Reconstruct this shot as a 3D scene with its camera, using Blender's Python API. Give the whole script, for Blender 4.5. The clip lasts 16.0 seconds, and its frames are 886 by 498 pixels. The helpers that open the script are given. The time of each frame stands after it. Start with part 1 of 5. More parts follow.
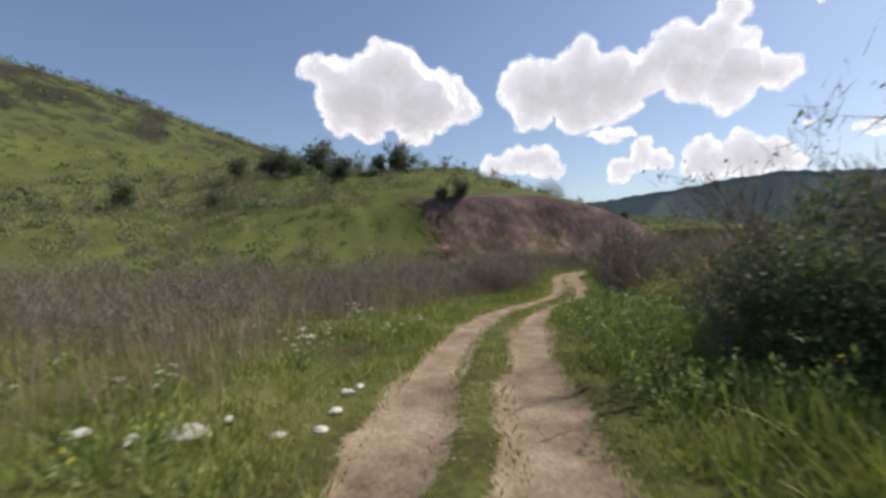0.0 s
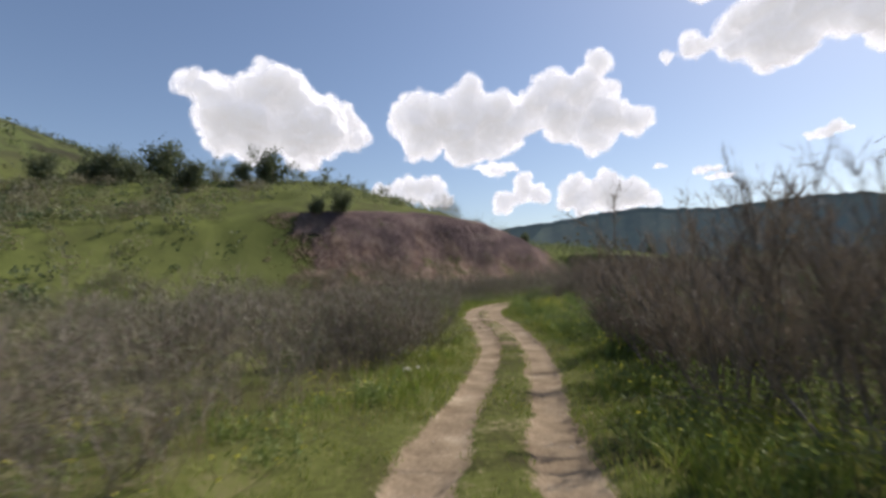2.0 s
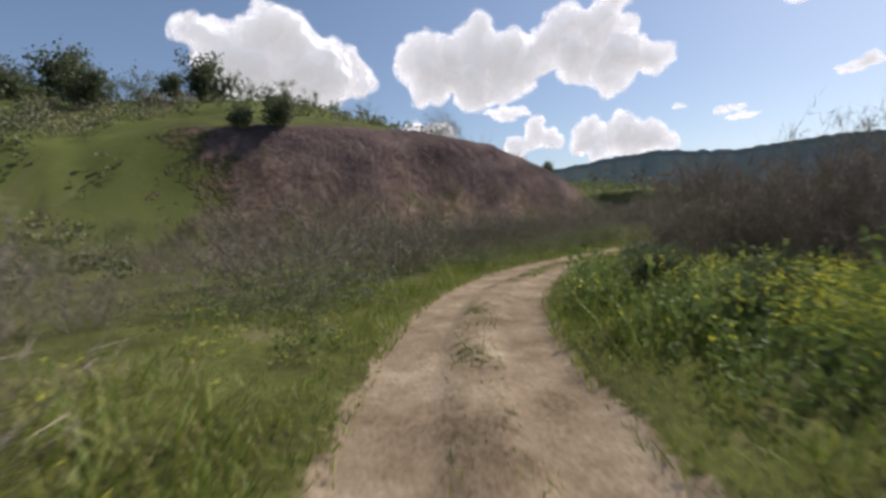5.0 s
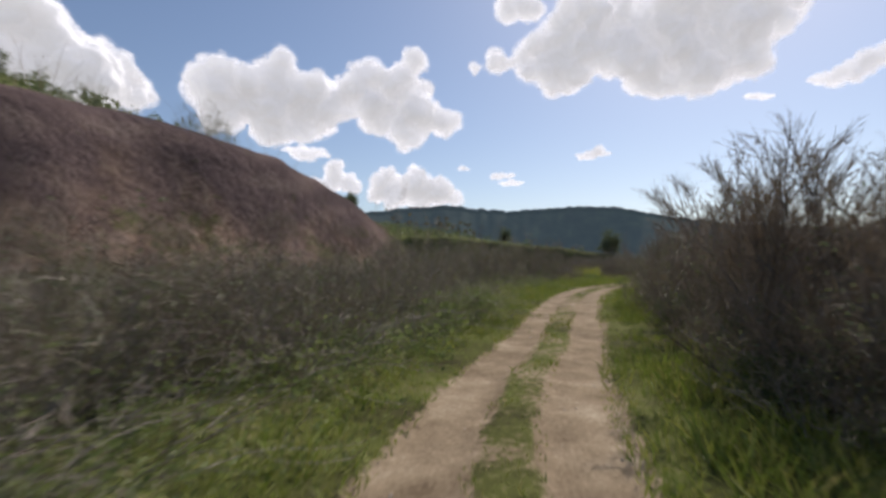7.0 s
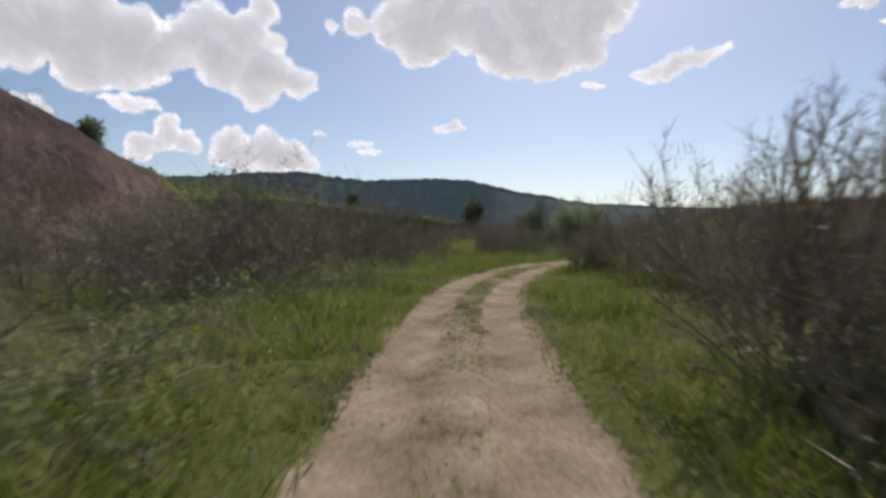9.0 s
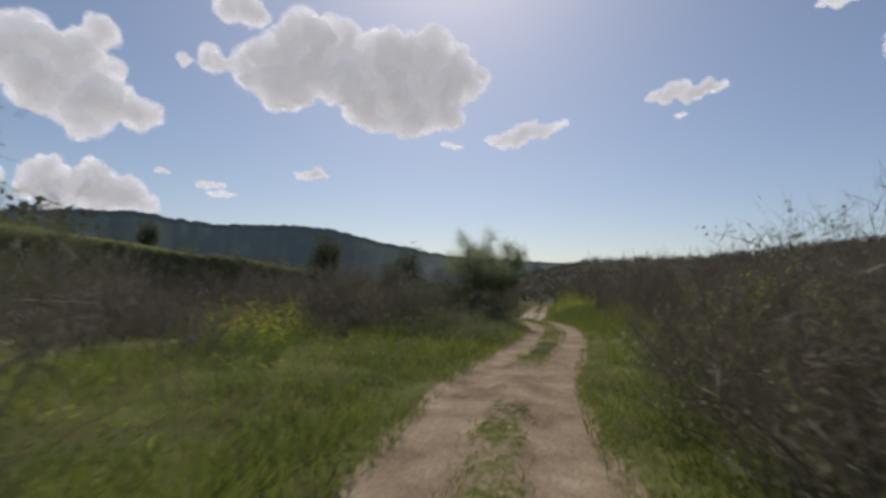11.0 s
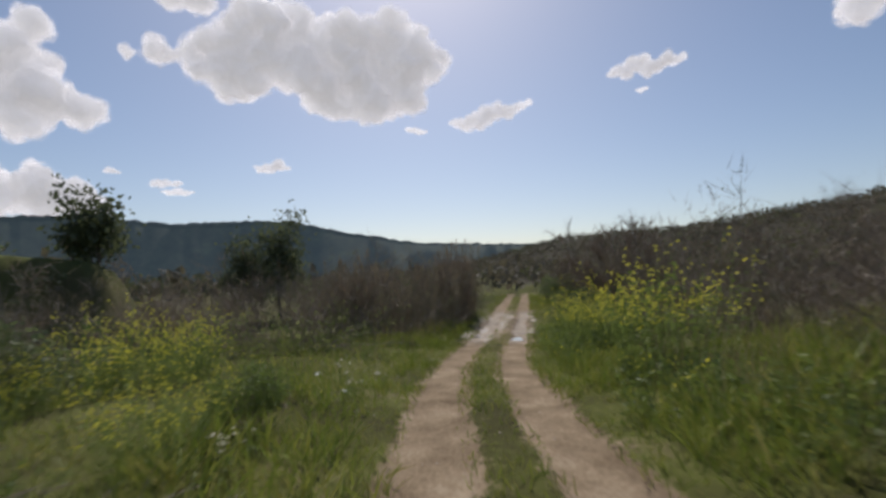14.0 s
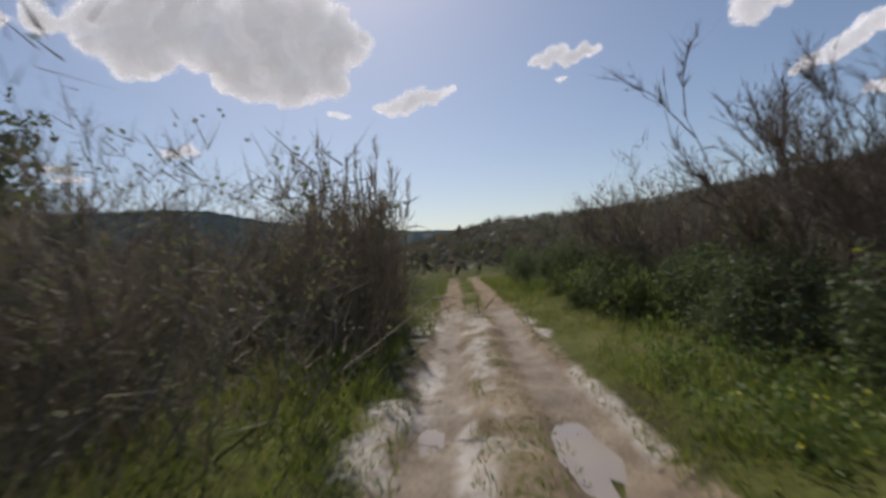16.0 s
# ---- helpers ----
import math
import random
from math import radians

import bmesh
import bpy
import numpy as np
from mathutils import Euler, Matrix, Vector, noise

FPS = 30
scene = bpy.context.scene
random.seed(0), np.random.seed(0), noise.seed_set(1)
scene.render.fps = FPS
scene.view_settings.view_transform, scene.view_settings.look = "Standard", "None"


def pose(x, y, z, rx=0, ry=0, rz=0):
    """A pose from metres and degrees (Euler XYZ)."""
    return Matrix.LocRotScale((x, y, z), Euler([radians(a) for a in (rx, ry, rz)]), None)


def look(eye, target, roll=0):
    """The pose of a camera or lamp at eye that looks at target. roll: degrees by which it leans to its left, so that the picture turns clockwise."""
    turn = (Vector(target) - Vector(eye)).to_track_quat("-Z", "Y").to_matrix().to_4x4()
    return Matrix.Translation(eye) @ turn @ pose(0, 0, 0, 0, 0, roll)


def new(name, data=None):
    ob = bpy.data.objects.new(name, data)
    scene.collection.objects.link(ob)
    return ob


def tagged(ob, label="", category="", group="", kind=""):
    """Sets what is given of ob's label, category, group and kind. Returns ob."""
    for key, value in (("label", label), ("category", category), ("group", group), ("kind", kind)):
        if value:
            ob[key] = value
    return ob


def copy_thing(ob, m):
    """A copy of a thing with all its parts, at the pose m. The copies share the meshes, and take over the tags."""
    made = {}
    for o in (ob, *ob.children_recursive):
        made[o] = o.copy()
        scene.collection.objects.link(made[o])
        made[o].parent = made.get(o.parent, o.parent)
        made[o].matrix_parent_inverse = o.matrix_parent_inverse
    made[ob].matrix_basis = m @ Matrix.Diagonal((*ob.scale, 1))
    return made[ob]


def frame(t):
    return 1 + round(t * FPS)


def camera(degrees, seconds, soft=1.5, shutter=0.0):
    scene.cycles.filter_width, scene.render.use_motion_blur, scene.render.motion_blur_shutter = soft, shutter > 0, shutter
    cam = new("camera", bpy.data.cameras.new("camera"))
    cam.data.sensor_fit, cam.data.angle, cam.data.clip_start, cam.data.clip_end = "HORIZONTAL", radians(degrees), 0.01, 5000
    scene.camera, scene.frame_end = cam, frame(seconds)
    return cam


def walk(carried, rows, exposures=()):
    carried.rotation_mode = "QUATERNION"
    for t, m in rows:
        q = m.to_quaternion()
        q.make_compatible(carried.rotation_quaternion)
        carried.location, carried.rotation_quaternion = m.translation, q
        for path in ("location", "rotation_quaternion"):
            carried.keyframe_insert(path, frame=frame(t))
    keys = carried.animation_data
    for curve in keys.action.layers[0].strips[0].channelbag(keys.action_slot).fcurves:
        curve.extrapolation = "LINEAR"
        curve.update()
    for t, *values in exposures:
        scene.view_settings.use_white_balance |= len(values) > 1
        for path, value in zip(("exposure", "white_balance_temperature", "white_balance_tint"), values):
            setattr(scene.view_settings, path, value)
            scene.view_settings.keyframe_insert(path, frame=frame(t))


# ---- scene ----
cam = camera(84.23, 16.0, soft=3.1, shutter=0.3)
PATH = [
    (0.0, pose(-0.093, -0.035, 2.093, 90.33, 1.63, 1.78)),
    (0.5, pose(-0.035, 3.379, 1.890, 89.33, 1.72, 1.04)),
    (1.0, pose(0.270, 6.877, 1.958, 95.19, 2.50, -2.40)),
    (1.5, pose(0.613, 10.075, 1.936, 88.23, 2.85, -6.88)),
    (2.0, pose(1.227, 13.700, 1.838, 93.29, 1.78, -11.03)),
    (2.5, pose(2.091, 17.319, 1.454, 89.11, -1.27, -14.98)),
    (3.0, pose(3.161, 20.747, 1.412, 89.82, -1.06, -17.70)),
    (3.5, pose(4.467, 24.032, 1.179, 90.36, 0.98, -19.80)),
    (4.0, pose(5.569, 26.954, 1.037, 91.13, 0.83, -17.70)),
    (4.2, pose(5.960, 28.394, 1.067, 90.02, 1.26, -15.66)),
    (4.5, pose(6.469, 30.351, 1.107, 88.50, 1.98, -12.80)),
    (5.0, pose(7.130, 33.691, 1.174, 87.43, 2.73, -9.71)),
    (5.5, pose(7.683, 37.091, 1.240, 87.93, 2.68, -9.70)),
    (6.0, pose(8.343, 40.504, 1.307, 89.70, 1.58, -14.05)),
    (6.3, pose(8.909, 42.527, 1.347, 91.25, 0.31, -19.33)),
    (6.5, pose(9.708, 43.659, 1.366, 92.24, -0.60, -23.85)),
    (7.0, pose(11.731, 46.854, 1.423, 91.96, -0.20, -33.41)),
    (7.5, pose(13.815, 49.657, 1.358, 92.76, -0.86, -42.33)),
    (8.0, pose(16.432, 52.148, 1.373, 93.44, -2.10, -48.06)),
    (8.2, pose(17.856, 53.174, 1.331, 92.16, -2.59, -48.76)),
    (8.5, pose(19.570, 54.624, 1.387, 90.31, -2.48, -49.26)),
    (9.0, pose(22.507, 57.051, 1.481, 88.61, -0.65, -49.94)),
    (9.5, pose(25.549, 59.488, 1.575, 88.80, 1.46, -51.21)),
    (10.0, pose(28.736, 61.881, 1.669, 91.04, 1.77, -53.90)),
    (10.3, pose(30.740, 63.244, 1.725, 93.44, 0.23, -56.70)),
    (10.5, pose(32.039, 64.093, 1.695, 95.20, -1.38, -59.25)),
    (11.0, pose(35.962, 65.909, 1.821, 94.77, -1.16, -66.00)),
    (11.5, pose(39.801, 67.117, 1.905, 91.12, 1.56, -72.04)),
    (12.0, pose(43.955, 68.040, 1.852, 92.80, 1.22, -76.92)),
    (12.5, pose(48.091, 68.716, 1.811, 93.07, 0.73, -80.47)),
    (13.0, pose(51.642, 69.344, 1.816, 93.66, 0.43, -79.64)),
    (13.5, pose(55.821, 70.111, 1.907, 94.15, 2.60, -73.94)),
    (14.0, pose(59.436, 71.439, 1.840, 93.22, 2.41, -69.04)),
    (14.5, pose(62.926, 72.678, 1.808, 92.15, 3.96, -68.49)),
    (15.0, pose(66.661, 73.947, 1.626, 90.68, 4.65, -70.88)),
    (15.5, pose(70.246, 74.947, 1.419, 88.56, 5.57, -74.47)),
    (16.0, pose(73.690, 75.890, 1.117, 91.33, 3.91, -77.49)),
]
EXPOSURES = [(0.0, 0.44, 6550, 14), (4.0, 0.38, 6550, 14), (7.0, 0.26, 6550, 14), (10.4, -0.02, 6550, 14), (11.2, -0.18, 6550, 14), (12.6, -0.13, 6550, 14), (13.4, -0.05, 6550, 14), (14.0, -0.03, 6550, 14), (14.8, -0.10, 6550, 14), (16.0, -0.12, 6550, 14)]
walk(cam, PATH, EXPOSURES)

# ---- sky and sun ----
SUN_AZ, SUN_EL = 66.0, 46.0          # degrees from +y towards +x, degrees up
world = bpy.data.worlds.new("sky")
scene.world = world
world.use_nodes = True
wn = world.node_tree.nodes
sky = wn.new("ShaderNodeTexSky")
sky.sky_type = "NISHITA"
sky.sun_disc = False
sky.sun_elevation, sky.sun_rotation = radians(SUN_EL), radians(SUN_AZ)
sky.altitude, sky.air_density, sky.dust_density, sky.ozone_density = 150.0, 1.0, 0.9, 1.7
wn["Background"].inputs["Strength"].default_value = 0.088
world.node_tree.links.new(sky.outputs[0], wn["Background"].inputs["Color"])
sun = new("sun", bpy.data.lights.new("sun", "SUN"))
sun.data.energy, sun.data.angle, sun.data.color = 3.7, radians(0.53), (1.0, 0.95, 0.87)
_sd = Vector((math.sin(radians(SUN_AZ)) * math.cos(radians(SUN_EL)), math.cos(radians(SUN_AZ)) * math.cos(radians(SUN_EL)), math.sin(radians(SUN_EL))))
sun.matrix_basis = look(_sd * 60, (0, 0, 0))


# ---- materials ----
def material(name):
    m = bpy.data.materials.new(name)
    m.use_nodes = True
    return m, m.node_tree.nodes, m.node_tree.links


def noise_node(n, l, scale, detail=4.0, rough=0.6, coords="Object"):
    tc = n.new("ShaderNodeTexCoord")
    t = n.new("ShaderNodeTexNoise")
    t.inputs["Scale"].default_value, t.inputs["Detail"].default_value, t.inputs["Roughness"].default_value = scale, detail, rough
    l.new(tc.outputs[coords], t.inputs["Vector"])
    return t.outputs["Fac"]


def ramp(n, l, fac, stops):
    r = n.new("ShaderNodeValToRGB")
    e = r.color_ramp.elements
    while len(e) < len(stops):
        e.new(0.5)
    for k, (at, c) in zip(e, stops):
        k.position, k.color = at, (*c, 1)
    l.new(fac, r.inputs[0])
    return r.outputs[0]


def mix(n, l, fac, a, b, mode="MIX"):
    m = n.new("ShaderNodeMix")
    m.data_type, m.blend_type = "RGBA", mode
    for s, v in ((m.inputs["Factor"], fac), (m.inputs["A"], a), (m.inputs["B"], b)):
        if isinstance(v, bpy.types.NodeSocket):
            l.new(v, s)
        else:
            s.default_value = v if isinstance(v, float) else (*v, 1)
    return m.outputs["Result"]


def arith(n, l, op, a, b=0.0, clamp=False):
    m = n.new("ShaderNodeMath")
    m.operation, m.use_clamp = op, clamp
    for s, v in zip(m.inputs, (a, b)):
        if isinstance(v, bpy.types.NodeSocket):
            l.new(v, s)
        else:
            s.default_value = v
    return m.outputs[0]


def attribute(n, name):
    a = n.new("ShaderNodeAttribute")
    a.attribute_name = name
    return a.outputs["Fac"]


def foliage(name, stops, through_light=0.35, rough=0.6, per_object=0.5, patches=0.0, gloss=0.04):
    """Leaves, blades and petals: they let light through."""
    m, n, l = material(name)
    n.remove(n["Principled BSDF"])
    geo, inf = n.new("ShaderNodeNewGeometry"), n.new("ShaderNodeObjectInfo")
    f = arith(n, l, "ADD", arith(n, l, "MULTIPLY", geo.outputs["Random Per Island"], 1 - per_object), arith(n, l, "MULTIPLY", inf.outputs["Random"], per_object))
    if patches:
        f = arith(n, l, "ADD", arith(n, l, "MULTIPLY", f, 1 - patches), arith(n, l, "MULTIPLY", noise_node(n, l, 0.55, 4, 0.65), patches))
    col = ramp(n, l, f, stops)
    d, t, g, mx, mg = n.new("ShaderNodeBsdfDiffuse"), n.new("ShaderNodeBsdfTranslucent"), n.new("ShaderNodeBsdfGlossy"), n.new("ShaderNodeMixShader"), n.new("ShaderNodeMixShader")
    g.inputs["Roughness"].default_value = rough
    l.new(col, d.inputs[0]), l.new(col, t.inputs[0])
    mx.inputs[0].default_value, mg.inputs[0].default_value = through_light, gloss
    l.new(d.outputs[0], mx.inputs[1]), l.new(t.outputs[0], mx.inputs[2])
    l.new(mx.outputs[0], mg.inputs[1]), l.new(g.outputs[0], mg.inputs[2])
    l.new(mg.outputs[0], n["Material Output"].inputs[0])
    return m


def surface(name, stops, scale=3.0, rough=0.85, bump=0.3, per_object=0.0, bump_scale=None):
    m, n, l = material(name)
    b = n["Principled BSDF"]
    f = arith(n, l, "ADD", arith(n, l, "MULTIPLY", noise_node(n, l, scale), 0.6), arith(n, l, "MULTIPLY", noise_node(n, l, scale * 7), 0.4))
    if per_object:
        inf = n.new("ShaderNodeObjectInfo")
        f = arith(n, l, "ADD", f, arith(n, l, "MULTIPLY", arith(n, l, "SUBTRACT", inf.outputs["Random"], 0.5), per_object))
    l.new(ramp(n, l, f, stops), b.inputs["Base Color"])
    b.inputs["Roughness"].default_value = rough
    if bump:
        bp = n.new("ShaderNodeBump")
        bp.inputs["Strength"].default_value = bump
        l.new(noise_node(n, l, bump_scale or scale * 9), bp.inputs["Height"])
        l.new(bp.outputs[0], b.inputs["Normal"])
    return m


BARK = surface("bark", [(0.3, (0.11, 0.09, 0.075)), (0.7, (0.26, 0.22, 0.19))], 6.0, per_object=0.3)
TWIG = foliage("twig", [(0.0, (0.125, 0.096, 0.072)), (0.3, (0.195, 0.152, 0.112)), (0.65, (0.26, 0.21, 0.158)), (1.0, (0.32, 0.275, 0.20))], 0.16, per_object=0.65)
TWIG_OLIVE = foliage("olive_twig", [(0.0, (0.15, 0.135, 0.082)), (1.0, (0.27, 0.24, 0.15))], 0.2)
BRUSH = foliage("brush", [(0.0, (0.075, 0.068, 0.046)), (1.0, (0.110, 0.100, 0.068))], 0.45)
WOODS = foliage("woods", [(0.0, (0.060, 0.066, 0.034)), (1.0, (0.095, 0.105, 0.052))], 0.45)
DRY = foliage("dry_stem", [(0.0, (0.22, 0.17, 0.10)), (1.0, (0.42, 0.34, 0.22))], 0.25)
LEAF_GREEN = foliage("leaf_green", [(0.0, (0.09, 0.135, 0.034)), (0.6, (0.18, 0.24, 0.058)), (1.0, (0.28, 0.32, 0.105))], 0.4)
LEAF_DARK = foliage("leaf_dark", [(0.0, (0.078, 0.105, 0.042)), (0.7, (0.13, 0.168, 0.066)), (1.0, (0.20, 0.225, 0.10))], 0.40)
LEAF_OLIVE = foliage("leaf_olive", [(0.0, (0.095, 0.115, 0.045)), (1.0, (0.20, 0.22, 0.10))], 0.4)
LEAF_HILL = foliage("leaf_hill", [(0.0, (0.085, 0.105, 0.050)), (1.0, (0.150, 0.175, 0.085))], 0.42)
LEAF_FEATHER = foliage("leaf_feather", [(0.0, (0.17, 0.205, 0.095)), (1.0, (0.30, 0.34, 0.18))], 0.65)
LEAF_BRAMBLE = foliage("leaf_bramble", [(0.0, (0.09, 0.13, 0.042)), (0.5, (0.18, 0.22, 0.072)), (0.92, (0.29, 0.30, 0.13)), (1.0, (0.24, 0.15, 0.08))], 0.5, 0.5, gloss=0.02)
GRASS = foliage("grass_blade", [(0.15, (0.085, 0.14, 0.02)), (0.42, (0.185, 0.245, 0.036)), (0.64, (0.285, 0.295, 0.062)), (0.85, (0.38, 0.32, 0.15))], 0.34, per_object=0.0, patches=0.55)
YELLOW = foliage("yellow_petal", [(0.0, (0.66, 0.60, 0.04)), (1.0, (0.82, 0.77, 0.12))], 0.4)
WHITE = foliage("white_petal", [(0.0, (0.72, 0.68, 0.52)), (1.0, (0.82, 0.79, 0.66))], 0.35)
STONE = surface("pale_stone", [(0.3, (0.40, 0.375, 0.30)), (0.7, (0.62, 0.59, 0.50))], 8.0, bump=0.5)
PEBBLE = surface("pebble", [(0.3, (0.34, 0.29, 0.235)), (0.7, (0.54, 0.48, 0.41))], 9.0, bump=0.4, per_object=0.4)
LITTER = surface("white_plastic", [(0.3, (0.70, 0.70, 0.68)), (0.7, (0.80, 0.80, 0.78))], 20.0, 0.45, 0.05)


def ground_material():
    m, n, l = material("ground_cover")
    b = n["Principled BSDF"]
    big, mid, fine = noise_node(n, l, 0.035, 3), noise_node(n, l, 0.5, 5), noise_node(n, l, 9.0, 6, 0.7)
    grass = ramp(n, l, arith(n, l, "ADD", arith(n, l, "MULTIPLY", mid, 0.6), arith(n, l, "MULTIPLY", fine, 0.4)),
                 [(0.36, (0.048, 0.042, 0.022)), (0.46, (0.070, 0.072, 0.024)), (0.54, (0.100, 0.112, 0.030)), (0.64, (0.16, 0.14, 0.07))])
    scrub = ramp(n, l, noise_node(n, l, 0.16, 6, 0.75), [(0.36, (0.075, 0.062, 0.042)), (0.47, (0.085, 0.080, 0.038)), (0.57, (0.11, 0.12, 0.038)), (0.70, (0.17, 0.165, 0.065))])
    heath = ramp(n, l, noise_node(n, l, 0.09, 6, 0.75), [(0.40, (0.25, 0.25, 0.25)), (0.62, (1, 1, 1))])
    grass = mix(n, l, arith(n, l, "MULTIPLY", heath, arith(n, l, "SUBTRACT", 1.0, attribute(n, "lush"))), grass, (0.098, 0.098, 0.046))
    wild = mix(n, l, attribute(n, "scrub"), grass, scrub)
    lea = ramp(n, l, arith(n, l, "ADD", arith(n, l, "MULTIPLY", noise_node(n, l, 0.09, 8, 0.75), 0.75), arith(n, l, "MULTIPLY", fine, 0.25)),
               [(0.33, (0.062, 0.062, 0.030)), (0.43, (0.085, 0.092, 0.034)), (0.52, (0.112, 0.130, 0.038)), (0.62, (0.145, 0.165, 0.048)), (0.72, (0.155, 0.145, 0.075))])
    wild = mix(n, l, attribute(n, "meadow"), wild, lea)
    field = ramp(n, l, big, [(0.42, (0.042, 0.040, 0.028)), (0.50, (0.055, 0.060, 0.030)), (0.57, (0.095, 0.115, 0.042)), (0.66, (0.06, 0.062, 0.034))])
    wild = mix(n, l, attribute(n, "afar"), wild, field)
    brush = ramp(n, l, noise_node(n, l, 0.12, 6, 0.75), [(0.38, (0.034, 0.030, 0.022)), (0.55, (0.048, 0.044, 0.030)), (0.7, (0.06, 0.062, 0.034))])
    wild = mix(n, l, attribute(n, "brush"), wild, brush)
    # red-brown eroded earth, in tilted beds with pale scree
    tc, mp = n.new("ShaderNodeTexCoord"), n.new("ShaderNodeMapping")
    mp.inputs["Rotation"].default_value = (radians(10), radians(22), 0)
    mp.inputs["Scale"].default_value = (0.16, 0.22, 0.42)
    st = n.new("ShaderNodeTexNoise")
    st.inputs["Scale"].default_value, st.inputs["Detail"].default_value = 0.8, 6
    l.new(tc.outputs["Object"], mp.inputs[0]), l.new(mp.outputs[0], st.inputs["Vector"])
    face = ramp(n, l, st.outputs["Fac"], [(0.34, (0.078, 0.058, 0.061)), (0.46, (0.122, 0.090, 0.090)), (0.56, (0.164, 0.118, 0.112)), (0.68, (0.235, 0.175, 0.155))])
    m2, sk = n.new("ShaderNodeMapping"), n.new("ShaderNodeTexNoise")
    m2.inputs["Rotation"].default_value, m2.inputs["Scale"].default_value = (0, radians(-24), 0), (0.75, 0.75, 0.10)
    sk.inputs["Scale"].default_value, sk.inputs["Detail"].default_value, sk.inputs["Roughness"].default_value = 0.9, 5, 0.7
    l.new(tc.outputs["Object"], m2.inputs[0]), l.new(m2.outputs[0], sk.inputs["Vector"])
    scree = ramp(n, l, sk.outputs["Fac"], [(0.36, (0.150, 0.102, 0.078)), (0.48, (0.235, 0.158, 0.115)), (0.57, (0.33, 0.235, 0.170)), (0.68, (0.43, 0.33, 0.25))])
    # the steep head shows dark beds, the slope under it loose scree
    low = arith(n, l, "ADD", attribute(n, "rise"), arith(n, l, "MULTIPLY", arith(n, l, "SUBTRACT", noise_node(n, l, 0.16, 5, 0.7), 0.5), 1.1))
    earth = mix(n, l, arith(n, l, "MULTIPLY", arith(n, l, "SUBTRACT", low, 0.40), 3.0, True), scree, face)
    earth = mix(n, l, arith(n, l, "MULTIPLY", noise_node(n, l, 0.7, 6, 0.8), 0.45), earth, (0.130, 0.088, 0.076))
    # tufts of grass and weeds on the lower slope
    tuft = arith(n, l, "SUBTRACT", arith(n, l, "ADD", noise_node(n, l, 0.33, 6, 0.75), arith(n, l, "MULTIPLY", attribute(n, "rise"), -0.22)), 0.435)
    earth = mix(n, l, arith(n, l, "MULTIPLY", arith(n, l, "MULTIPLY", tuft, 11.0, True), 0.75), earth, (0.105, 0.115, 0.038))
    rockf = arith(n, l, "ADD", attribute(n, "rock"), arith(n, l, "MULTIPLY", arith(n, l, "SUBTRACT", noise_node(n, l, 0.45, 6, 0.7), 0.5), 1.2))
    rockf = arith(n, l, "MULTIPLY", arith(n, l, "SUBTRACT", rockf, 0.5), 5.0, True)
    wild = mix(n, l, rockf, wild, earth)
    # bare track
    dirt = ramp(n, l, arith(n, l, "ADD", arith(n, l, "MULTIPLY", noise_node(n, l, 1.3, 5), 0.55), arith(n, l, "MULTIPLY", noise_node(n, l, 22.0, 5, 0.7), 0.45)),
                [(0.34, (0.105, 0.076, 0.048)), (0.45, (0.200, 0.150, 0.098)), (0.55, (0.285, 0.220, 0.148)), (0.66, (0.42, 0.345, 0.25))])
    df = arith(n, l, "ADD", attribute(n, "dirt"), arith(n, l, "ADD", arith(n, l, "MULTIPLY", arith(n, l, "SUBTRACT", mid, 0.5), 0.7), arith(n, l, "MULTIPLY", arith(n, l, "SUBTRACT", fine, 0.5), 1.7)))
    df = arith(n, l, "MULTIPLY", arith(n, l, "SUBTRACT", df, 0.35), 3.5, True)
    col = mix(n, l, df, wild, dirt)
    wet = attribute(n, "wet")
    wf = arith(n, l, "MULTIPLY", arith(n, l, "ADD", wet, arith(n, l, "MULTIPLY", arith(n, l, "SUBTRACT", mid, 0.5), 0.8)), 1.0, True)
    wf = arith(n, l, "MULTIPLY", wf, wet, True)
    col = mix(n, l, wf, col, (0.55, 0.54, 0.55), "MULTIPLY")
    pale_patch = arith(n, l, "MULTIPLY", attribute(n, "pale_patch"), arith(n, l, "MULTIPLY", arith(n, l, "SUBTRACT", noise_node(n, l, 6.0, 5, 0.7), 0.30), 4.0, True), True)
    col = mix(n, l, pale_patch, col, (0.44, 0.40, 0.35))
    l.new(col, b.inputs["Base Color"])
    l.new(arith(n, l, "SUBTRACT", 0.95, arith(n, l, "MULTIPLY", wf, 0.55)), b.inputs["Roughness"])
    l.new(arith(n, l, "ADD", arith(n, l, "MULTIPLY", wf, 0.4), 0.04), b.inputs["Specular IOR Level"])
    bp = n.new("ShaderNodeBump")
    bp.inputs["Strength"].default_value, bp.inputs["Distance"].default_value = 0.5, 0.06
    l.new(arith(n, l, "ADD", fine, arith(n, l, "MULTIPLY", sk.outputs["Fac"], arith(n, l, "MULTIPLY", rockf, 0.8))), bp.inputs["Height"])
    b2 = n.new("ShaderNodeBump")
    b2.inputs["Strength"].default_value, b2.inputs["Distance"].default_value = 0.9, 0.9
    l.new(arith(n, l, "MULTIPLY", arith(n, l, "ADD", noise_node(n, l, 0.55, 8, 0.75), arith(n, l, "MULTIPLY", sk.outputs["Fac"], 0.45)), rockf), b2.inputs["Height"])
    l.new(bp.outputs[0], b2.inputs["Normal"])
    l.new(b2.outputs[0], b.inputs["Normal"])
    return m


GROUND = ground_material()


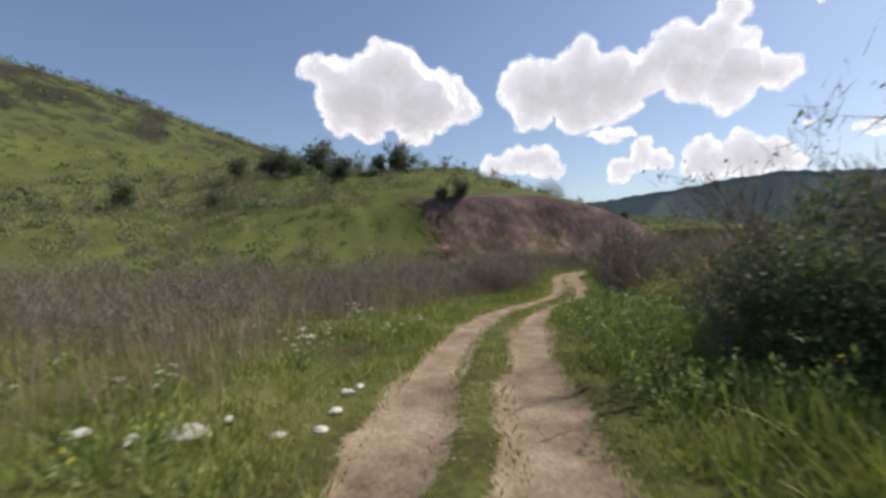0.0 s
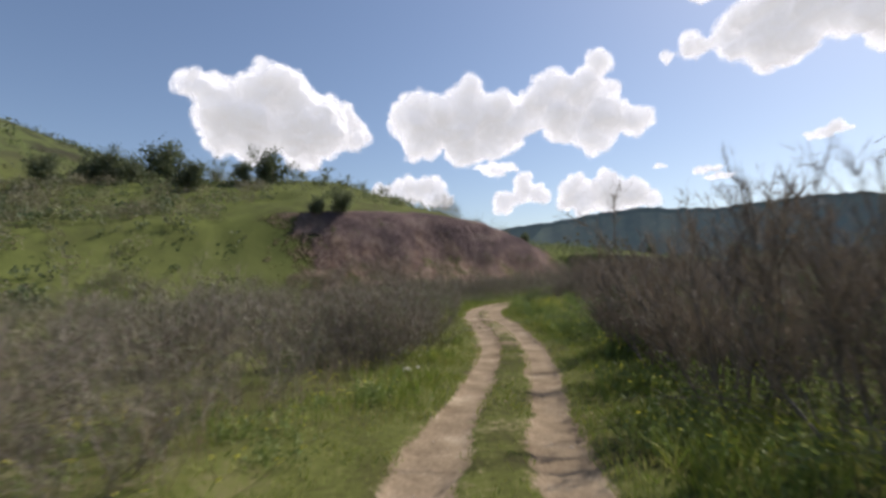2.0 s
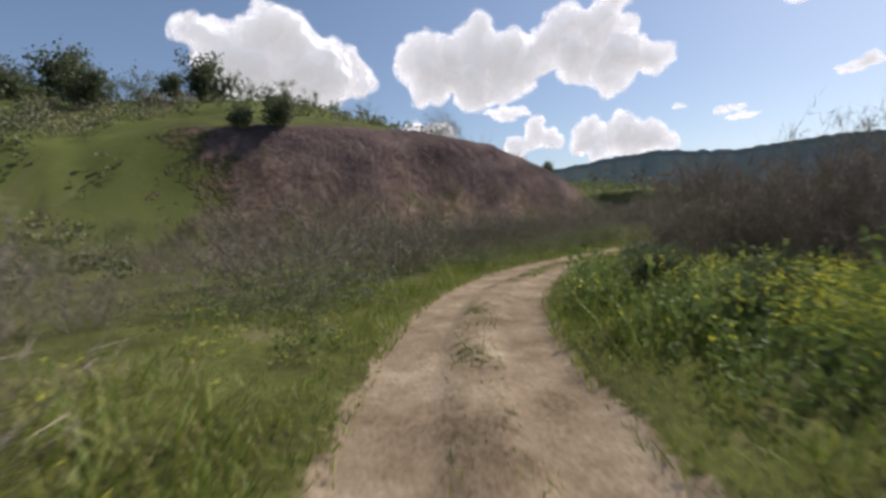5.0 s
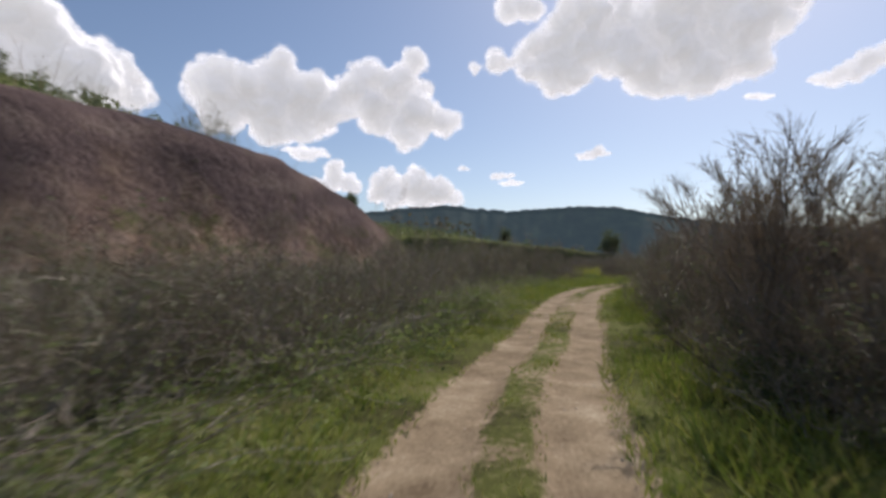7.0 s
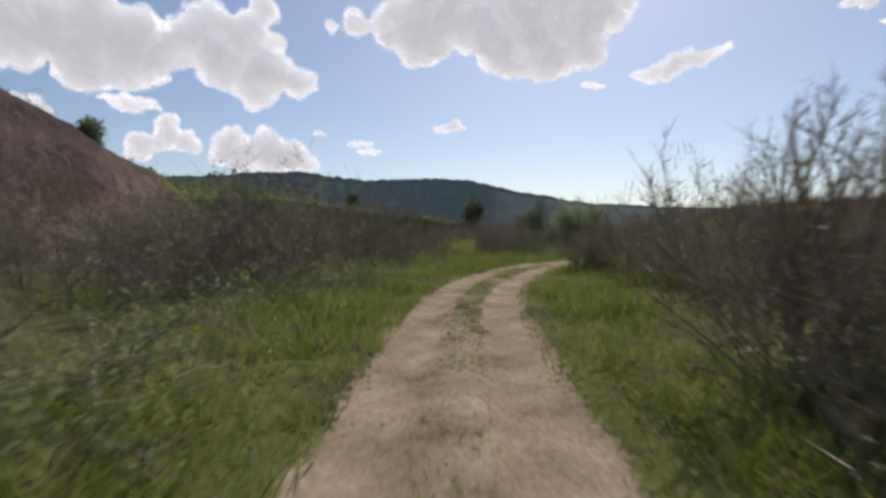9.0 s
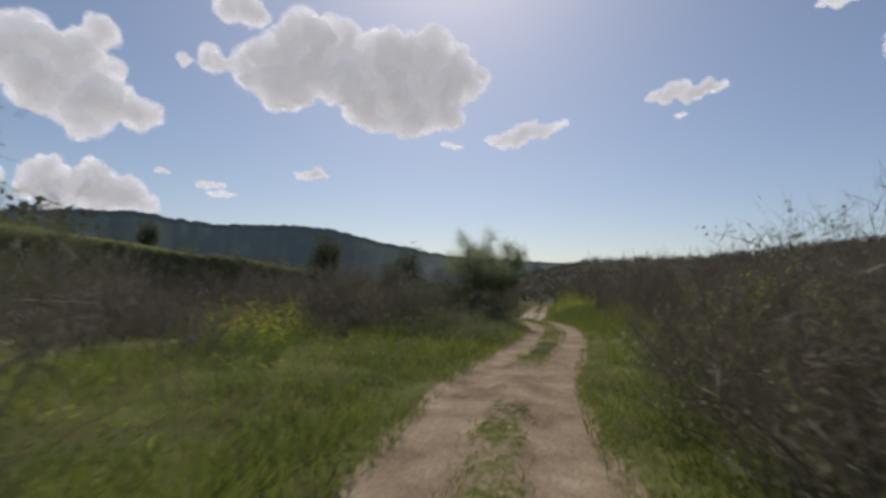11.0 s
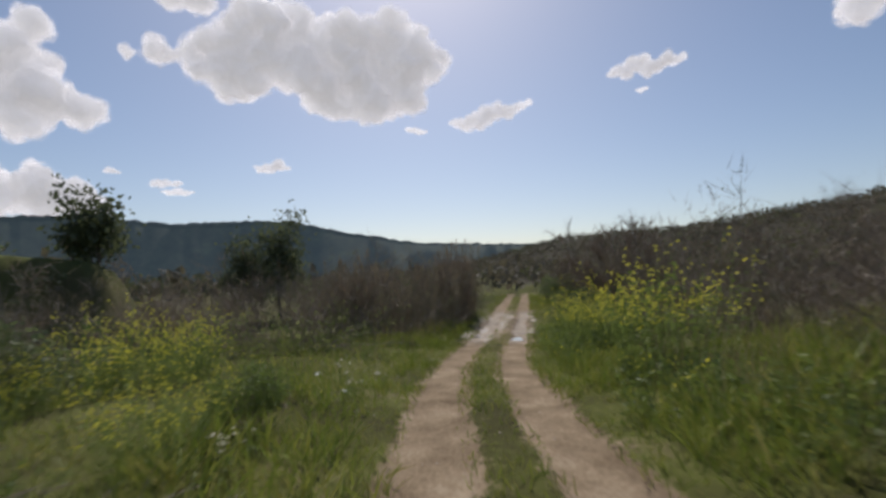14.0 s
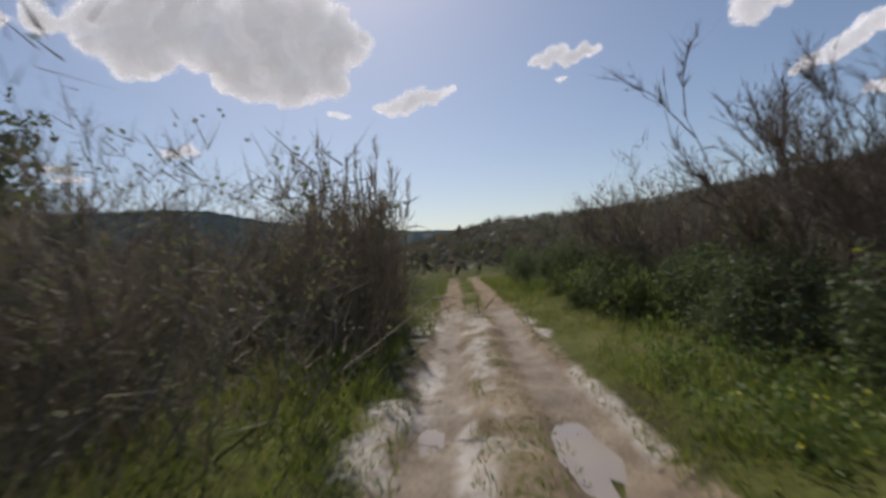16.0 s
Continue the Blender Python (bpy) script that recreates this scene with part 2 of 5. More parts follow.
def cloud_material():
    m, n, l = material("cloud")
    n.remove(n["Principled BSDF"])
    d, e, a, t, mx = n.new("ShaderNodeBsdfDiffuse"), n.new("ShaderNodeEmission"), n.new("ShaderNodeAddShader"), n.new("ShaderNodeBsdfTransparent"), n.new("ShaderNodeMixShader")
    d.inputs[0].default_value = (0.48, 0.48, 0.48, 1)
    bp = n.new("ShaderNodeBump")
    bp.inputs["Strength"].default_value, bp.inputs["Distance"].default_value = 0.6, 16.0
    l.new(noise_node(n, l, 0.022, 7, 0.62), bp.inputs["Height"])
    l.new(bp.outputs[0], d.inputs["Normal"])
    e.inputs[0].default_value = (0.97, 0.96, 1.0, 1)
    l.new(d.outputs[0], a.inputs[0]), l.new(e.outputs[0], a.inputs[1])
    deep = attribute(n, "deep")
    # sunlight scattered through the cloud, painted as glow and brightest near the outline
    thin = arith(n, l, "POWER", 0.36, arith(n, l, "ADD", arith(n, l, "MULTIPLY", deep, 0.8), arith(n, l, "MULTIPLY", arith(n, l, "SUBTRACT", noise_node(n, l, 0.010, 5, 0.6), 0.5), 2.4)))
    l.new(arith(n, l, "ADD", arith(n, l, "MULTIPLY", arith(n, l, "MINIMUM", thin, 1.05), 0.36), 0.38), e.inputs[1])
    f = arith(n, l, "ADD", arith(n, l, "ADD", attribute(n, "veil"), arith(n, l, "MULTIPLY", arith(n, l, "SUBTRACT", deep, 0.35), 0.75, True)), arith(n, l, "ADD", arith(n, l, "MULTIPLY", arith(n, l, "SUBTRACT", noise_node(n, l, 0.03, 5, 0.7), 0.52), 1.0), arith(n, l, "MULTIPLY", arith(n, l, "SUBTRACT", noise_node(n, l, 0.13, 4, 0.7), 0.5), 0.7)))
    soft = n.new("ShaderNodeMapRange")
    soft.interpolation_type = "SMOOTHSTEP"
    soft.inputs["From Min"].default_value, soft.inputs["From Max"].default_value = 0.14, 1.15
    l.new(f, soft.inputs["Value"])
    l.new(soft.outputs[0], mx.inputs[0])
    l.new(t.outputs[0], mx.inputs[1]), l.new(a.outputs[0], mx.inputs[2])
    l.new(mx.outputs[0], n["Material Output"].inputs[0])
    return m


CLOUD = cloud_material()


def water_material():
    m, n, l = material("muddy_water")
    b = n["Principled BSDF"]
    b.inputs["Base Color"].default_value = (0.30, 0.25, 0.20, 1)
    b.inputs["Roughness"].default_value = 0.07
    bp = n.new("ShaderNodeBump")
    bp.inputs["Strength"].default_value, bp.inputs["Distance"].default_value = 0.08, 0.02
    l.new(noise_node(n, l, 5.0, 2), bp.inputs["Height"])
    l.new(bp.outputs[0], b.inputs["Normal"])
    return m


WATER = water_material()


# ---- the track's line ----
LINE = [(0.1, -16, 0.6), (0.05, -5, 0.55), (0.01, -0.04, 0.49), (0.05, 4.96, 0.38), (0.58, 9.92, 0.30), (1.57, 14.82, 0.10), (2.99, 19.60, -0.18), (4.80, 24.25, -0.42),
        (6.43, 29.01, -0.51), (7.51, 33.92, -0.42), (8.29, 38.85, -0.32), (9.81, 43.52, -0.24), (12.47, 47.72, -0.21), (15.83, 51.38, -0.24), (19.70, 54.53, -0.20), (23.52, 57.76, -0.09)]
LINE += [(27.43, 60.88, 0.03), (31.53, 63.74, 0.12), (36.00, 65.98, 0.21), (40.79, 67.47, 0.27), (45.69, 68.48, 0.24), (50.67, 69.06, 0.23), (55.64, 69.79, 0.27), (60.47, 71.24, 0.23),
         (65.11, 73.06, 0.10), (69.86, 74.59, -0.17), (74.75, 75.65, -0.42), (79.65, 76.60, -0.55), (84.6, 77.55, -0.52), (89.5, 78.5, -0.42), (99.3, 80.4, -0.34), (112, 83.0, -0.3), (128, 87.5, -0.2)]


def smooth_line(points, step):
    """Catmull-Rom through the points, then even steps; s = 0 at the third point."""
    p = np.array(points, float)
    p = np.vstack([2 * p[0] - p[1], p, 2 * p[-1] - p[-2]])
    out = []
    for i in range(1, len(p) - 2):
        t = np.linspace(0, 1, 24, endpoint=False)[:, None]
        a, b, c, d = p[i - 1], p[i], p[i + 1], p[i + 2]
        out.append(0.5 * (2 * b + (c - a) * t + (2 * a - 5 * b + 4 * c - d) * t**2 + (3 * b - a - 3 * c + d) * t**3))
    q = np.vstack(out)
    s = np.r_[0, np.cumsum(np.hypot(*np.diff(q[:, :2], axis=0).T))]
    zero = s[48]
    at = np.arange(0, s[-1], step)
    return at - zero, np.stack([np.interp(at, s, q[:, k]) for k in range(3)], 1)


TS, TP = smooth_line(LINE, 0.5)
TD = np.gradient(TP[:, :2], axis=0)
TD /= np.linalg.norm(TD, axis=1, keepdims=True)


def on_track(s, lat):
    """Plan place at s along the track, lat to the right of its middle."""
    s = np.asarray(s, float)
    x, y = np.interp(s, TS, TP[:, 0]), np.interp(s, TS, TP[:, 1])
    dx, dy = np.interp(s, TS, TD[:, 0]), np.interp(s, TS, TD[:, 1])
    k = np.hypot(dx, dy)
    return x + dy / k * lat, y - dx / k * lat


def track_of(x, y):
    """Along, across (right positive) and the track's height, for plan places."""
    x, y = np.ravel(x), np.ravel(y)
    s, lat, z = np.empty(len(x)), np.empty(len(x)), np.empty(len(x))
    for i in range(0, len(x), 20000):
        c = slice(i, i + 20000)
        dx, dy = x[c, None] - TP[:, 0], y[c, None] - TP[:, 1]
        j = np.argmin(dx * dx + dy * dy, 1)
        k = np.arange(len(j))
        ex, ey = dx[k, j], dy[k, j]
        s[c] = TS[j] + ex * TD[j, 0] + ey * TD[j, 1]
        side = ex * TD[j, 1] - ey * TD[j, 0]
        lat[c] = np.where(np.hypot(ex, ey) < 4, side, np.sign(side) * np.hypot(ex, ey))
        z[c] = np.interp(s[c], TS, TP[:, 2])
    return s, lat, z


# ---- smooth value noise, for many points at once ----
_tab = np.random.RandomState(7).rand(4096)


def vnoise(x, y, scale, seed=0):
    x, y = np.asarray(x, float) * scale + 1000.3, np.asarray(y, float) * scale + 1000.7
    i, j = np.floor(x).astype(int), np.floor(y).astype(int)
    u, v = x - i, y - j
    u, v = u * u * (3 - 2 * u), v * v * (3 - 2 * v)

    def h(a, b):
        return _tab[(a * 157 + b * 911 + seed * 331 + (a * b) % 53) % 4096]
    return (h(i, j) * (1 - u) + h(i + 1, j) * u) * (1 - v) + (h(i, j + 1) * (1 - u) + h(i + 1, j + 1) * u) * v - 0.5


def fbm(x, y, scale, octaves=4, seed=0):
    return sum(vnoise(x, y, scale * 2.1**k, seed + k) * 0.5**k for k in range(octaves))


def ease(t):
    t = np.clip(t, 0, 1)
    return t * t * (3 - 2 * t)


# ---- the land ----
FOOT = np.array([(-90, 12), (-46, 36), (-26, 54), (-9, 66), (3, 72), (15, 77), (26, 81), (35, 86), (43, 95), (52, 108), (66, 126), (100, 170), (160, 240)], float)
FOOT_TOP = np.array([6.0, 7.5, 8.5, 9.8, 10.8, 11.3, 9.6, 7.2, 6.6, 5.8, 1.5, 0.0, 0.0])
FOOT_WIDE = np.array([40, 32, 26, 14, 8.5, 8.0, 7.0, 6.5, 8.0, 11, 30, 30, 30])
FOOT_BARE = np.array([0, 0, 0, 0.15, 0.9, 1.0, 1.0, 1.0, 0.5, 0, 0, 0, 0])


def hill_of(x, y, with_run=False):
    """Distance uphill from the foot of the near hill, and the hill's top, width and bareness there."""
    best = np.full(len(x), 1e9)
    d, top, wide, bare, run = (np.zeros(len(x)) for _ in range(5))
    past = 0.0
    for i in range(len(FOOT) - 1):
        a, b = FOOT[i], FOOT[i + 1]
        e = b - a
        n = np.hypot(*e)
        t = np.clip(((x - a[0]) * e[0] + (y - a[1]) * e[1]) / n**2, 0, 1)
        rx, ry = x - a[0] - t * e[0], y - a[1] - t * e[1]
        q = np.hypot(rx, ry)
        m = q < best
        best = np.where(m, q, best)
        side = np.where(e[0] * ry - e[1] * rx > 0, 1, -1)
        d = np.where(m, q * side, d)
        top = np.where(m, FOOT_TOP[i] * (1 - t) + FOOT_TOP[i + 1] * t, top)
        wide = np.where(m, FOOT_WIDE[i] * (1 - t) + FOOT_WIDE[i + 1] * t, wide)
        bare = np.where(m, FOOT_BARE[i] * (1 - t) + FOOT_BARE[i + 1] * t, bare)
        run = np.where(m, past + t * n, run)
        past += n
    return (d, top, wide, bare, run) if with_run else (d, top, wide, bare)


TERRACE = np.array([(40, 114), (52, 110), (60, 107), (65.5, 102), (69.8, 97.2), (74.8, 92.2), (79.0, 95.6), (84, 106), (93, 122)], float)


def terrace(x, y):
    """Height of the grassy terrace beyond the meadow, and the distance inside its edge."""
    best, d = np.full(len(x), 1e9), np.zeros(len(x))
    for a, b in zip(TERRACE[:-1], TERRACE[1:]):
        e = b - a
        t = np.clip(((x - a[0]) * e[0] + (y - a[1]) * e[1]) / (e @ e), 0, 1)
        rx, ry = x - a[0] - t * e[0], y - a[1] - t * e[1]
        q = np.hypot(rx, ry)
        d = np.where(q < best, q * np.where(e[0] * ry - e[1] * rx > 0, 1, -1), d)
        best = np.minimum(best, q)
    d = d + fbm(x, y, 0.16, 3, 41) * 2.0
    top = np.interp(x, (62, 70, 77, 84, 92), (5.1, 4.6, 3.7, 1.8, 0.5)) + np.interp(x, (46, 72, 84), (0.20, 0.11, 0.04)) * np.clip(d - 2, 0, 28)
    fade = 1 - ease((np.hypot(x - 66, y - 102) - 45) / 40)
    return top * ease(d / 2.6) * fade, d


def ridge(x, y, centre, radius, near, azimuths, elevations):
    """A far hill whose skyline, seen from centre, stands at those elevations."""
    dx, dy = x - centre[0], y - centre[1]
    az = np.degrees(np.arctan2(dx, dy))
    r = np.hypot(dx, dy)
    el = np.interp(az, azimuths, elevations)
    return np.tan(np.radians(el)) * radius * ease((r - near) / (radius - near)) + 0.02 * np.clip(r - radius, 0, 400) * (el > 0)


def land(x, y, sheet=True):
    """Ground height and the masks of its cover."""
    x, y = np.ravel(np.asarray(x, float)), np.ravel(np.asarray(y, float))
    s, lat, zt = track_of(x, y)
    far = np.abs(lat)
    w = np.exp(-((far / 28) ** 2))
    z = zt * w + fbm(x, y, 0.05, 3, 3) * 0.9 * (1 - np.exp(-((far / 14) ** 2))) + fbm(x, y, 0.8, 3, 9) * 0.12 * ease((far - 1.6) / 2)
    z += 0.12 * ease((far - 1.5) / 1.5)
    z += 0.55 * ease((lat - 2.0) / 5) * ease((s - 84) / 8) * (1 - ease((s - 112) / 8))
    d, top, wide, bare, run = hill_of(x, y, True)
    gully = np.abs(fbm(run + d * 0.55, d * 0.12, 0.22, 3, 23)) * 2.6 - 0.6
    d = d + bare * gully * 0.1 * ease((d + 0.5) / 2) * (1 - ease((d - wide * 0.9) / 2.5))
    d = d + (fbm(x, y, 0.30, 2, 21) * (0.9 - 0.55 * bare) + fbm(x, y, 0.07, 2, 5) * 2) * ease((d + 6) / 8) * (0.35 + 0.65 * bare)
    t = np.clip(d / wide, 0, 1)
    shape = bare * (0.56 * t + 0.44 * ease((t - 0.40) / 0.52)) + (1 - bare) * ease(t * 0.92 + 0.04 * t)
    back = np.clip(d - wide, 0, None)
    near = top * shape + np.clip(top / 8, 0, 1) * (0.30 * np.minimum(back, 32) + 0.05 * np.clip(back - 32, 0, 60) + fbm(x, y, 0.06, 3, 11) * 1.6 * ease((d - 4) / 20))
    upper = ridge(x, y, (0, 5), 420, 150, (-180, -140, -100, -60, -43, -40, -36, -31, -26, -21, -12, 0, 10, 180), (0, 4, 15, 18.5, 17.0, 16.6, 15.9, 14.5, 13.0, 11.8, 9, 4.5, 0, 0))
    step, inside = terrace(x, y)
    z += np.maximum(np.maximum(near, upper), step)
    z_right = ridge(x, y, (58, 70), 380, 90, (-180, 62, 70, 78, 83, 88, 95, 104, 111, 120, 140, 160, 180), (0, 0, 0.9, 2.6, 3.7, 3.8, 3.9, 5.0, 5.6, 6.4, 6, 3, 0))
    z += z_right
    rock = bare * ease((d + 0.6 - 2.2 * fbm(x, y, 0.12, 2, 27)) / 3.2) * (1 - ease((d - wide * 1.02) / 1.0))
    if sheet:
        z = np.where(far < 2.6, z - 0.22 * ease((2.55 - far) / 0.35), z)
    r = np.hypot(x - 40, y - 50)
    scrub = ease((far - 5) / 6) * (0.75 + fbm(x, y, 0.04, 3, 31)) * (1 - 0.85 * ease((d + 3) / 7) * (top > 4))
    heath = ease((upper / np.maximum(np.hypot(x, y - 5), 1) - 0.205 + fbm(x, y, 0.012, 3, 33) * 0.05) / 0.03)
    scrub = np.maximum(scrub, heath)
    meadow = np.clip(ease((d + 2 - 3 * fbm(x, y, 0.1, 3, 35)) / 6) * (top > 4) * (0.8 + 0.9 * fbm(x, y, 0.03, 3, 37)) * (1 - heath), 0, 1)
    turf = ease((inside - 1.8) / 1.5) * ease((step - 1.5) / 1.0)
    meadow, scrub = np.maximum(meadow, turf), scrub * (1 - 0.8 * turf)
    afar = ease((r - 140) / 120)
    brush = np.maximum(ease((z_right - 0.3) / 2), ease((far - 11) / 6) * ease((s - 50) / 22) * (lat > 0))
    return z, np.clip(rock, 0, 1), meadow, np.clip(scrub, 0, 1), afar * (1 - meadow), brush, t * bare


def height(x, y):
    return land(x, y, False)[0]


# ---- meshes ----
def mesh_object(name, verts, faces, mat, parent=None, smooth=False, label=""):
    me = bpy.data.meshes.new(name)
    me.from_pydata(np.asarray(verts, float).tolist(), [], [tuple(f) for f in np.asarray(faces).tolist()] if not isinstance(faces, list) else faces)
    me.materials.append(mat)
    if smooth:
        me.polygons.foreach_set("use_smooth", [True] * len(me.polygons))
    me.update()
    ob = new(name, me)
    if parent is not None:
        ob.parent = parent
    if label:
        ob["label"] = label
    return ob


def set_attribute(ob, name, values):
    ob.data.attributes.new(name, "FLOAT", "POINT").data.foreach_set("value", np.asarray(values, np.float32))


def grid_faces(nu, nv):
    i = np.arange(nu - 1)[:, None] * nv + np.arange(nv - 1)[None]
    return np.stack([i, i + nv, i + nv + 1, i + 1], -1).reshape(-1, 4)


def spaced(lo, hi, step, reach):
    mid = np.arange(lo, hi + step / 2, step)
    out, at, d = [], hi, step
    while at < reach:
        d *= 1.13
        at += d
        out.append(at)
    low = [lo - (q - hi) for q in out]
    return np.r_[low[::-1], mid, out]


gx, gy = spaced(-32, 108, 0.7, 3200), spaced(-14, 120, 0.7, 3200)
GX, GY = np.meshgrid(gx, gy, indexing="ij")
gz, rock, meadow, scrub, afar, brush, rise = land(GX, GY)
ground = mesh_object("ground", np.stack([GX.ravel(), GY.ravel(), gz], 1), grid_faces(len(gx), len(gy)), GROUND, smooth=True)
tagged(ground, "rolling green valley ground with scrub and a bare red-brown scarp", "ground", kind="structure")
for k, v in (("pale_patch", gz * 0), ("rock", rock), ("meadow", meadow), ("rise", rise), ("dirt", gz * 0), ("scrub", scrub), ("afar", afar), ("brush", brush), ("lush", np.exp(-((track_of(GX.ravel(), GY.ravel())[1] / 9) ** 2))), ("wet", gz * 0)):
    set_attribute(ground, k, v)


# ---- far ridge, more than a kilometre off ----
def far_ridge():
    m, n, l = material("hazy_far_woods")
    b = n["Principled BSDF"]
    # woods made paler to stand for haze in the air
    col = ramp(n, l, noise_node(n, l, 0.02, 8, 0.75), [(0.35, (0.048, 0.066, 0.052)), (0.55, (0.070, 0.092, 0.064)), (0.7, (0.105, 0.135, 0.075))])
    l.new(col, b.inputs["Base Color"])
    b.inputs["Roughness"].default_value = 1.0
    # faint bluish glow: air haze over the distance, painted into the emission
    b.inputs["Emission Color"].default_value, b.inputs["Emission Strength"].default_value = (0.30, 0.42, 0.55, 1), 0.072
    az = np.radians(np.arange(-60, 300, 0.35))
    knots = [-60, 0, 14, 17.4, 22.5, 28, 33.5, 38, 41, 48.5, 52, 57, 61, 65.5, 72, 79, 90, 103, 114, 140, 200, 260, 300]
    els = [5, 5, 5.2, 5.6, 6.0, 6.8, 7.1, 6.6, 6.45, 6.85, 6.7, 5.6, 4.9, 4.05, 3.7, 3.4, 3.3, 3.5, 4, 5, 5, 5, 5]
    el = np.interp(np.degrees(az), knots, els)
    top = 1500 * np.tan(np.radians(el)) + fbm(az * 400, az * 0, 0.35, 4, 2) * 7
    V, rows = [], 12
    for k in range(rows):
        t = k / (rows - 1)
        r = 1330 + 170 * t
        zz = -8 + (top + 8) * t + fbm(az * 60, az * 0 + k, 0.4, 3, 5) * 12 * t * (1 - t)
        V.append(np.stack([30 + np.sin(az) * r, 40 + np.cos(az) * r, zz], 1))
    V.append(V[-1].copy())
    V.append(np.stack([30 + np.sin(az) * 1700, 40 + np.cos(az) * 1700, top * 0.8], 1))
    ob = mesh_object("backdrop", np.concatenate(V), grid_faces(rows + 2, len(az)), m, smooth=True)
    return tagged(ob, "distant wooded ridge closing the valley, with painted blue haze", "hills", kind="structure")


far_ridge()


# ---- the track: two ruts, a grassy middle, soft edges ----
PUDDLES = [(123.4, 0.60, 2.3, 0.62, 4), (124.0, -0.82, 1.3, 0.5, 6)]
# pale patches on the mud: along, across, half length, half width
PALE_PATCHES = [(130.7, -1.35, 1.5, 0.42), (131.0, -0.05, 1.7, 0.32), (127.2, -0.15, 2.6, 0.20), (124.3, -1.30, 1.5, 0.24), (123.0, -0.40, 1.7, 0.13), (124.6, 1.15, 1.8, 0.10), (130.2, 1.25, 1.8, 0.14), (126.2, -0.95, 1.2, 0.18)]


def track_strip():
    ss, ll = np.arange(-14, 158, 0.18), np.arange(-2.6, 2.61, 0.1)
    S, L = np.meshgrid(ss, ll, indexing="ij")
    S, L = S.ravel(), L.ravel()
    X, Y = on_track(S, L)
    wander = fbm(S, S * 0, 0.25, 3, 41) * 0.28
    base = np.interp(S, (0, 12, 16, 20, 26, 30, 90, 100, 118, 124), (0.42, 0.40, 0.31, 0.27, 0.28, 0.36, 0.38, 0.40, 0.36, 0.33))
    wl, wr = base + fbm(S, S * 0 + 9, 0.3, 3, 43) * 0.12 + fbm(X, Y, 1.6, 3, 45) * 0.16, base + fbm(S, S * 0 + 17, 0.3, 3, 47) * 0.14 + fbm(X, Y, 1.6, 3, 49) * 0.16
    bare_mid = np.interp(S, (28, 32, 37, 46, 52, 62, 67, 76, 84, 88, 91, 93, 104, 110), (0, 0.22, 0.3, 0.55, 0.1, 0.14, 0.5, 0.1, 0.12, 0.6, 0.4, 0.05, 0.2, 0.05)) + fbm(X, Y, 1.1, 3, 59) * 0.45
    el, er = np.abs(L + 0.72 - wander * 0.4) - wl, np.abs(L - 0.72 - wander * 0.4) - wr
    rut = np.maximum(1 - ease((el + 0.10) / 0.26), 1 - ease((er + 0.10) / 0.26))
    midp = np.where(np.abs(L) < 0.8, bare_mid, 0)
    z = height(X, Y) - 0.015 - 0.075 * rut + fbm(X, Y, 2.5, 3, 51) * 0.035 * (1 - 0.5 * rut) + fbm(X, Y, 9.0, 2, 53) * 0.012
    z -= 0.20 * ease((np.abs(L) - 2.2) / 0.4)
    mud = ease((S - 119) / 4) * (1 - ease((S - 133) / 5)) + 0.38 * ease((S - 29) / 3) * (1 - ease((S - 36) / 4))
    z -= mud * rut * 0.02 + mud * (0.07 * fbm(X, Y, 1.3, 3, 57) + 0.06 * fbm(X, Y, 3.5, 2, 58))
    for ps, pl, pw, ph, _ in PUDDLES:
        q = np.hypot((S - ps) / (pw / 2), (L - pl) / (ph / 2))
        z -= 0.12 * (1 - ease((q - 0.5) / 0.7))
    dirt = np.clip(np.maximum(rut, midp) + 0.20 * (np.abs(L) < 1.4) + mud * 0.3 * (np.abs(L) < 1.4), 0, 1.1) * (1 - ease((np.abs(L) - 1.15) / 0.5))
    pale_patch = np.zeros(len(S))
    for ps, pl, hs, hl in PALE_PATCHES:
        q = np.hypot((S - ps) / hs, (L - pl) / hl) + fbm(X, Y, 2.2, 3, 77) * 1.5
        pale_patch = np.maximum(pale_patch, 1 - ease((q - 0.55) / 0.5))
    ob = mesh_object("road", np.stack([X, Y, z], 1), grid_faces(len(ss), len(ll)), GROUND, smooth=True)
    tagged(ob, "pale dirt track with two wheel ruts and a grassy middle", "dirt track", kind="structure")
    for k, v in (("pale_patch", pale_patch), ("rock", z * 0), ("meadow", z * 0), ("rise", z * 0), ("dirt", dirt), ("scrub", z * 0), ("afar", z * 0), ("brush", z * 0), ("lush", z * 0 + 1), ("wet", np.clip(mud * (0.35 + rut * 0.35) * (1 - ease((np.abs(L + 0.3) - 1.5) / 0.5)), 0, 1))):
        set_attribute(ob, k, v)


track_strip()


# ---- plant parts ----
def unit(v):
    return v / np.maximum(np.linalg.norm(v, axis=-1, keepdims=True), 1e-9)


def ribbons(base, way, length, width, rng, droop=0.25):
    """Flat tapering blades: a length and a tip."""
    n = len(base)
    side = unit(np.cross(way, rng.normal(size=(n, 3))))
    length, width = np.broadcast_to(length, n)[:, None], np.broadcast_to(width, n)[:, None]
    down = np.array([0, 0, -1.0]) * length * droop
    m = base + way * length * 0.55 + down * 0.25
    tip = base + way * length + down
    V = np.stack([base - side * width / 2, base + side * width / 2, m + side * width * 0.4, m - side * width * 0.4, tip], 1).reshape(-1, 3)
    k = np.arange(n)[:, None] * 5
    F = [tuple(f) for f in (k + np.array([0, 1, 2, 3])).tolist()] + [tuple(f) for f in (k + np.array([3, 2, 4])).tolist()]
    return V, F


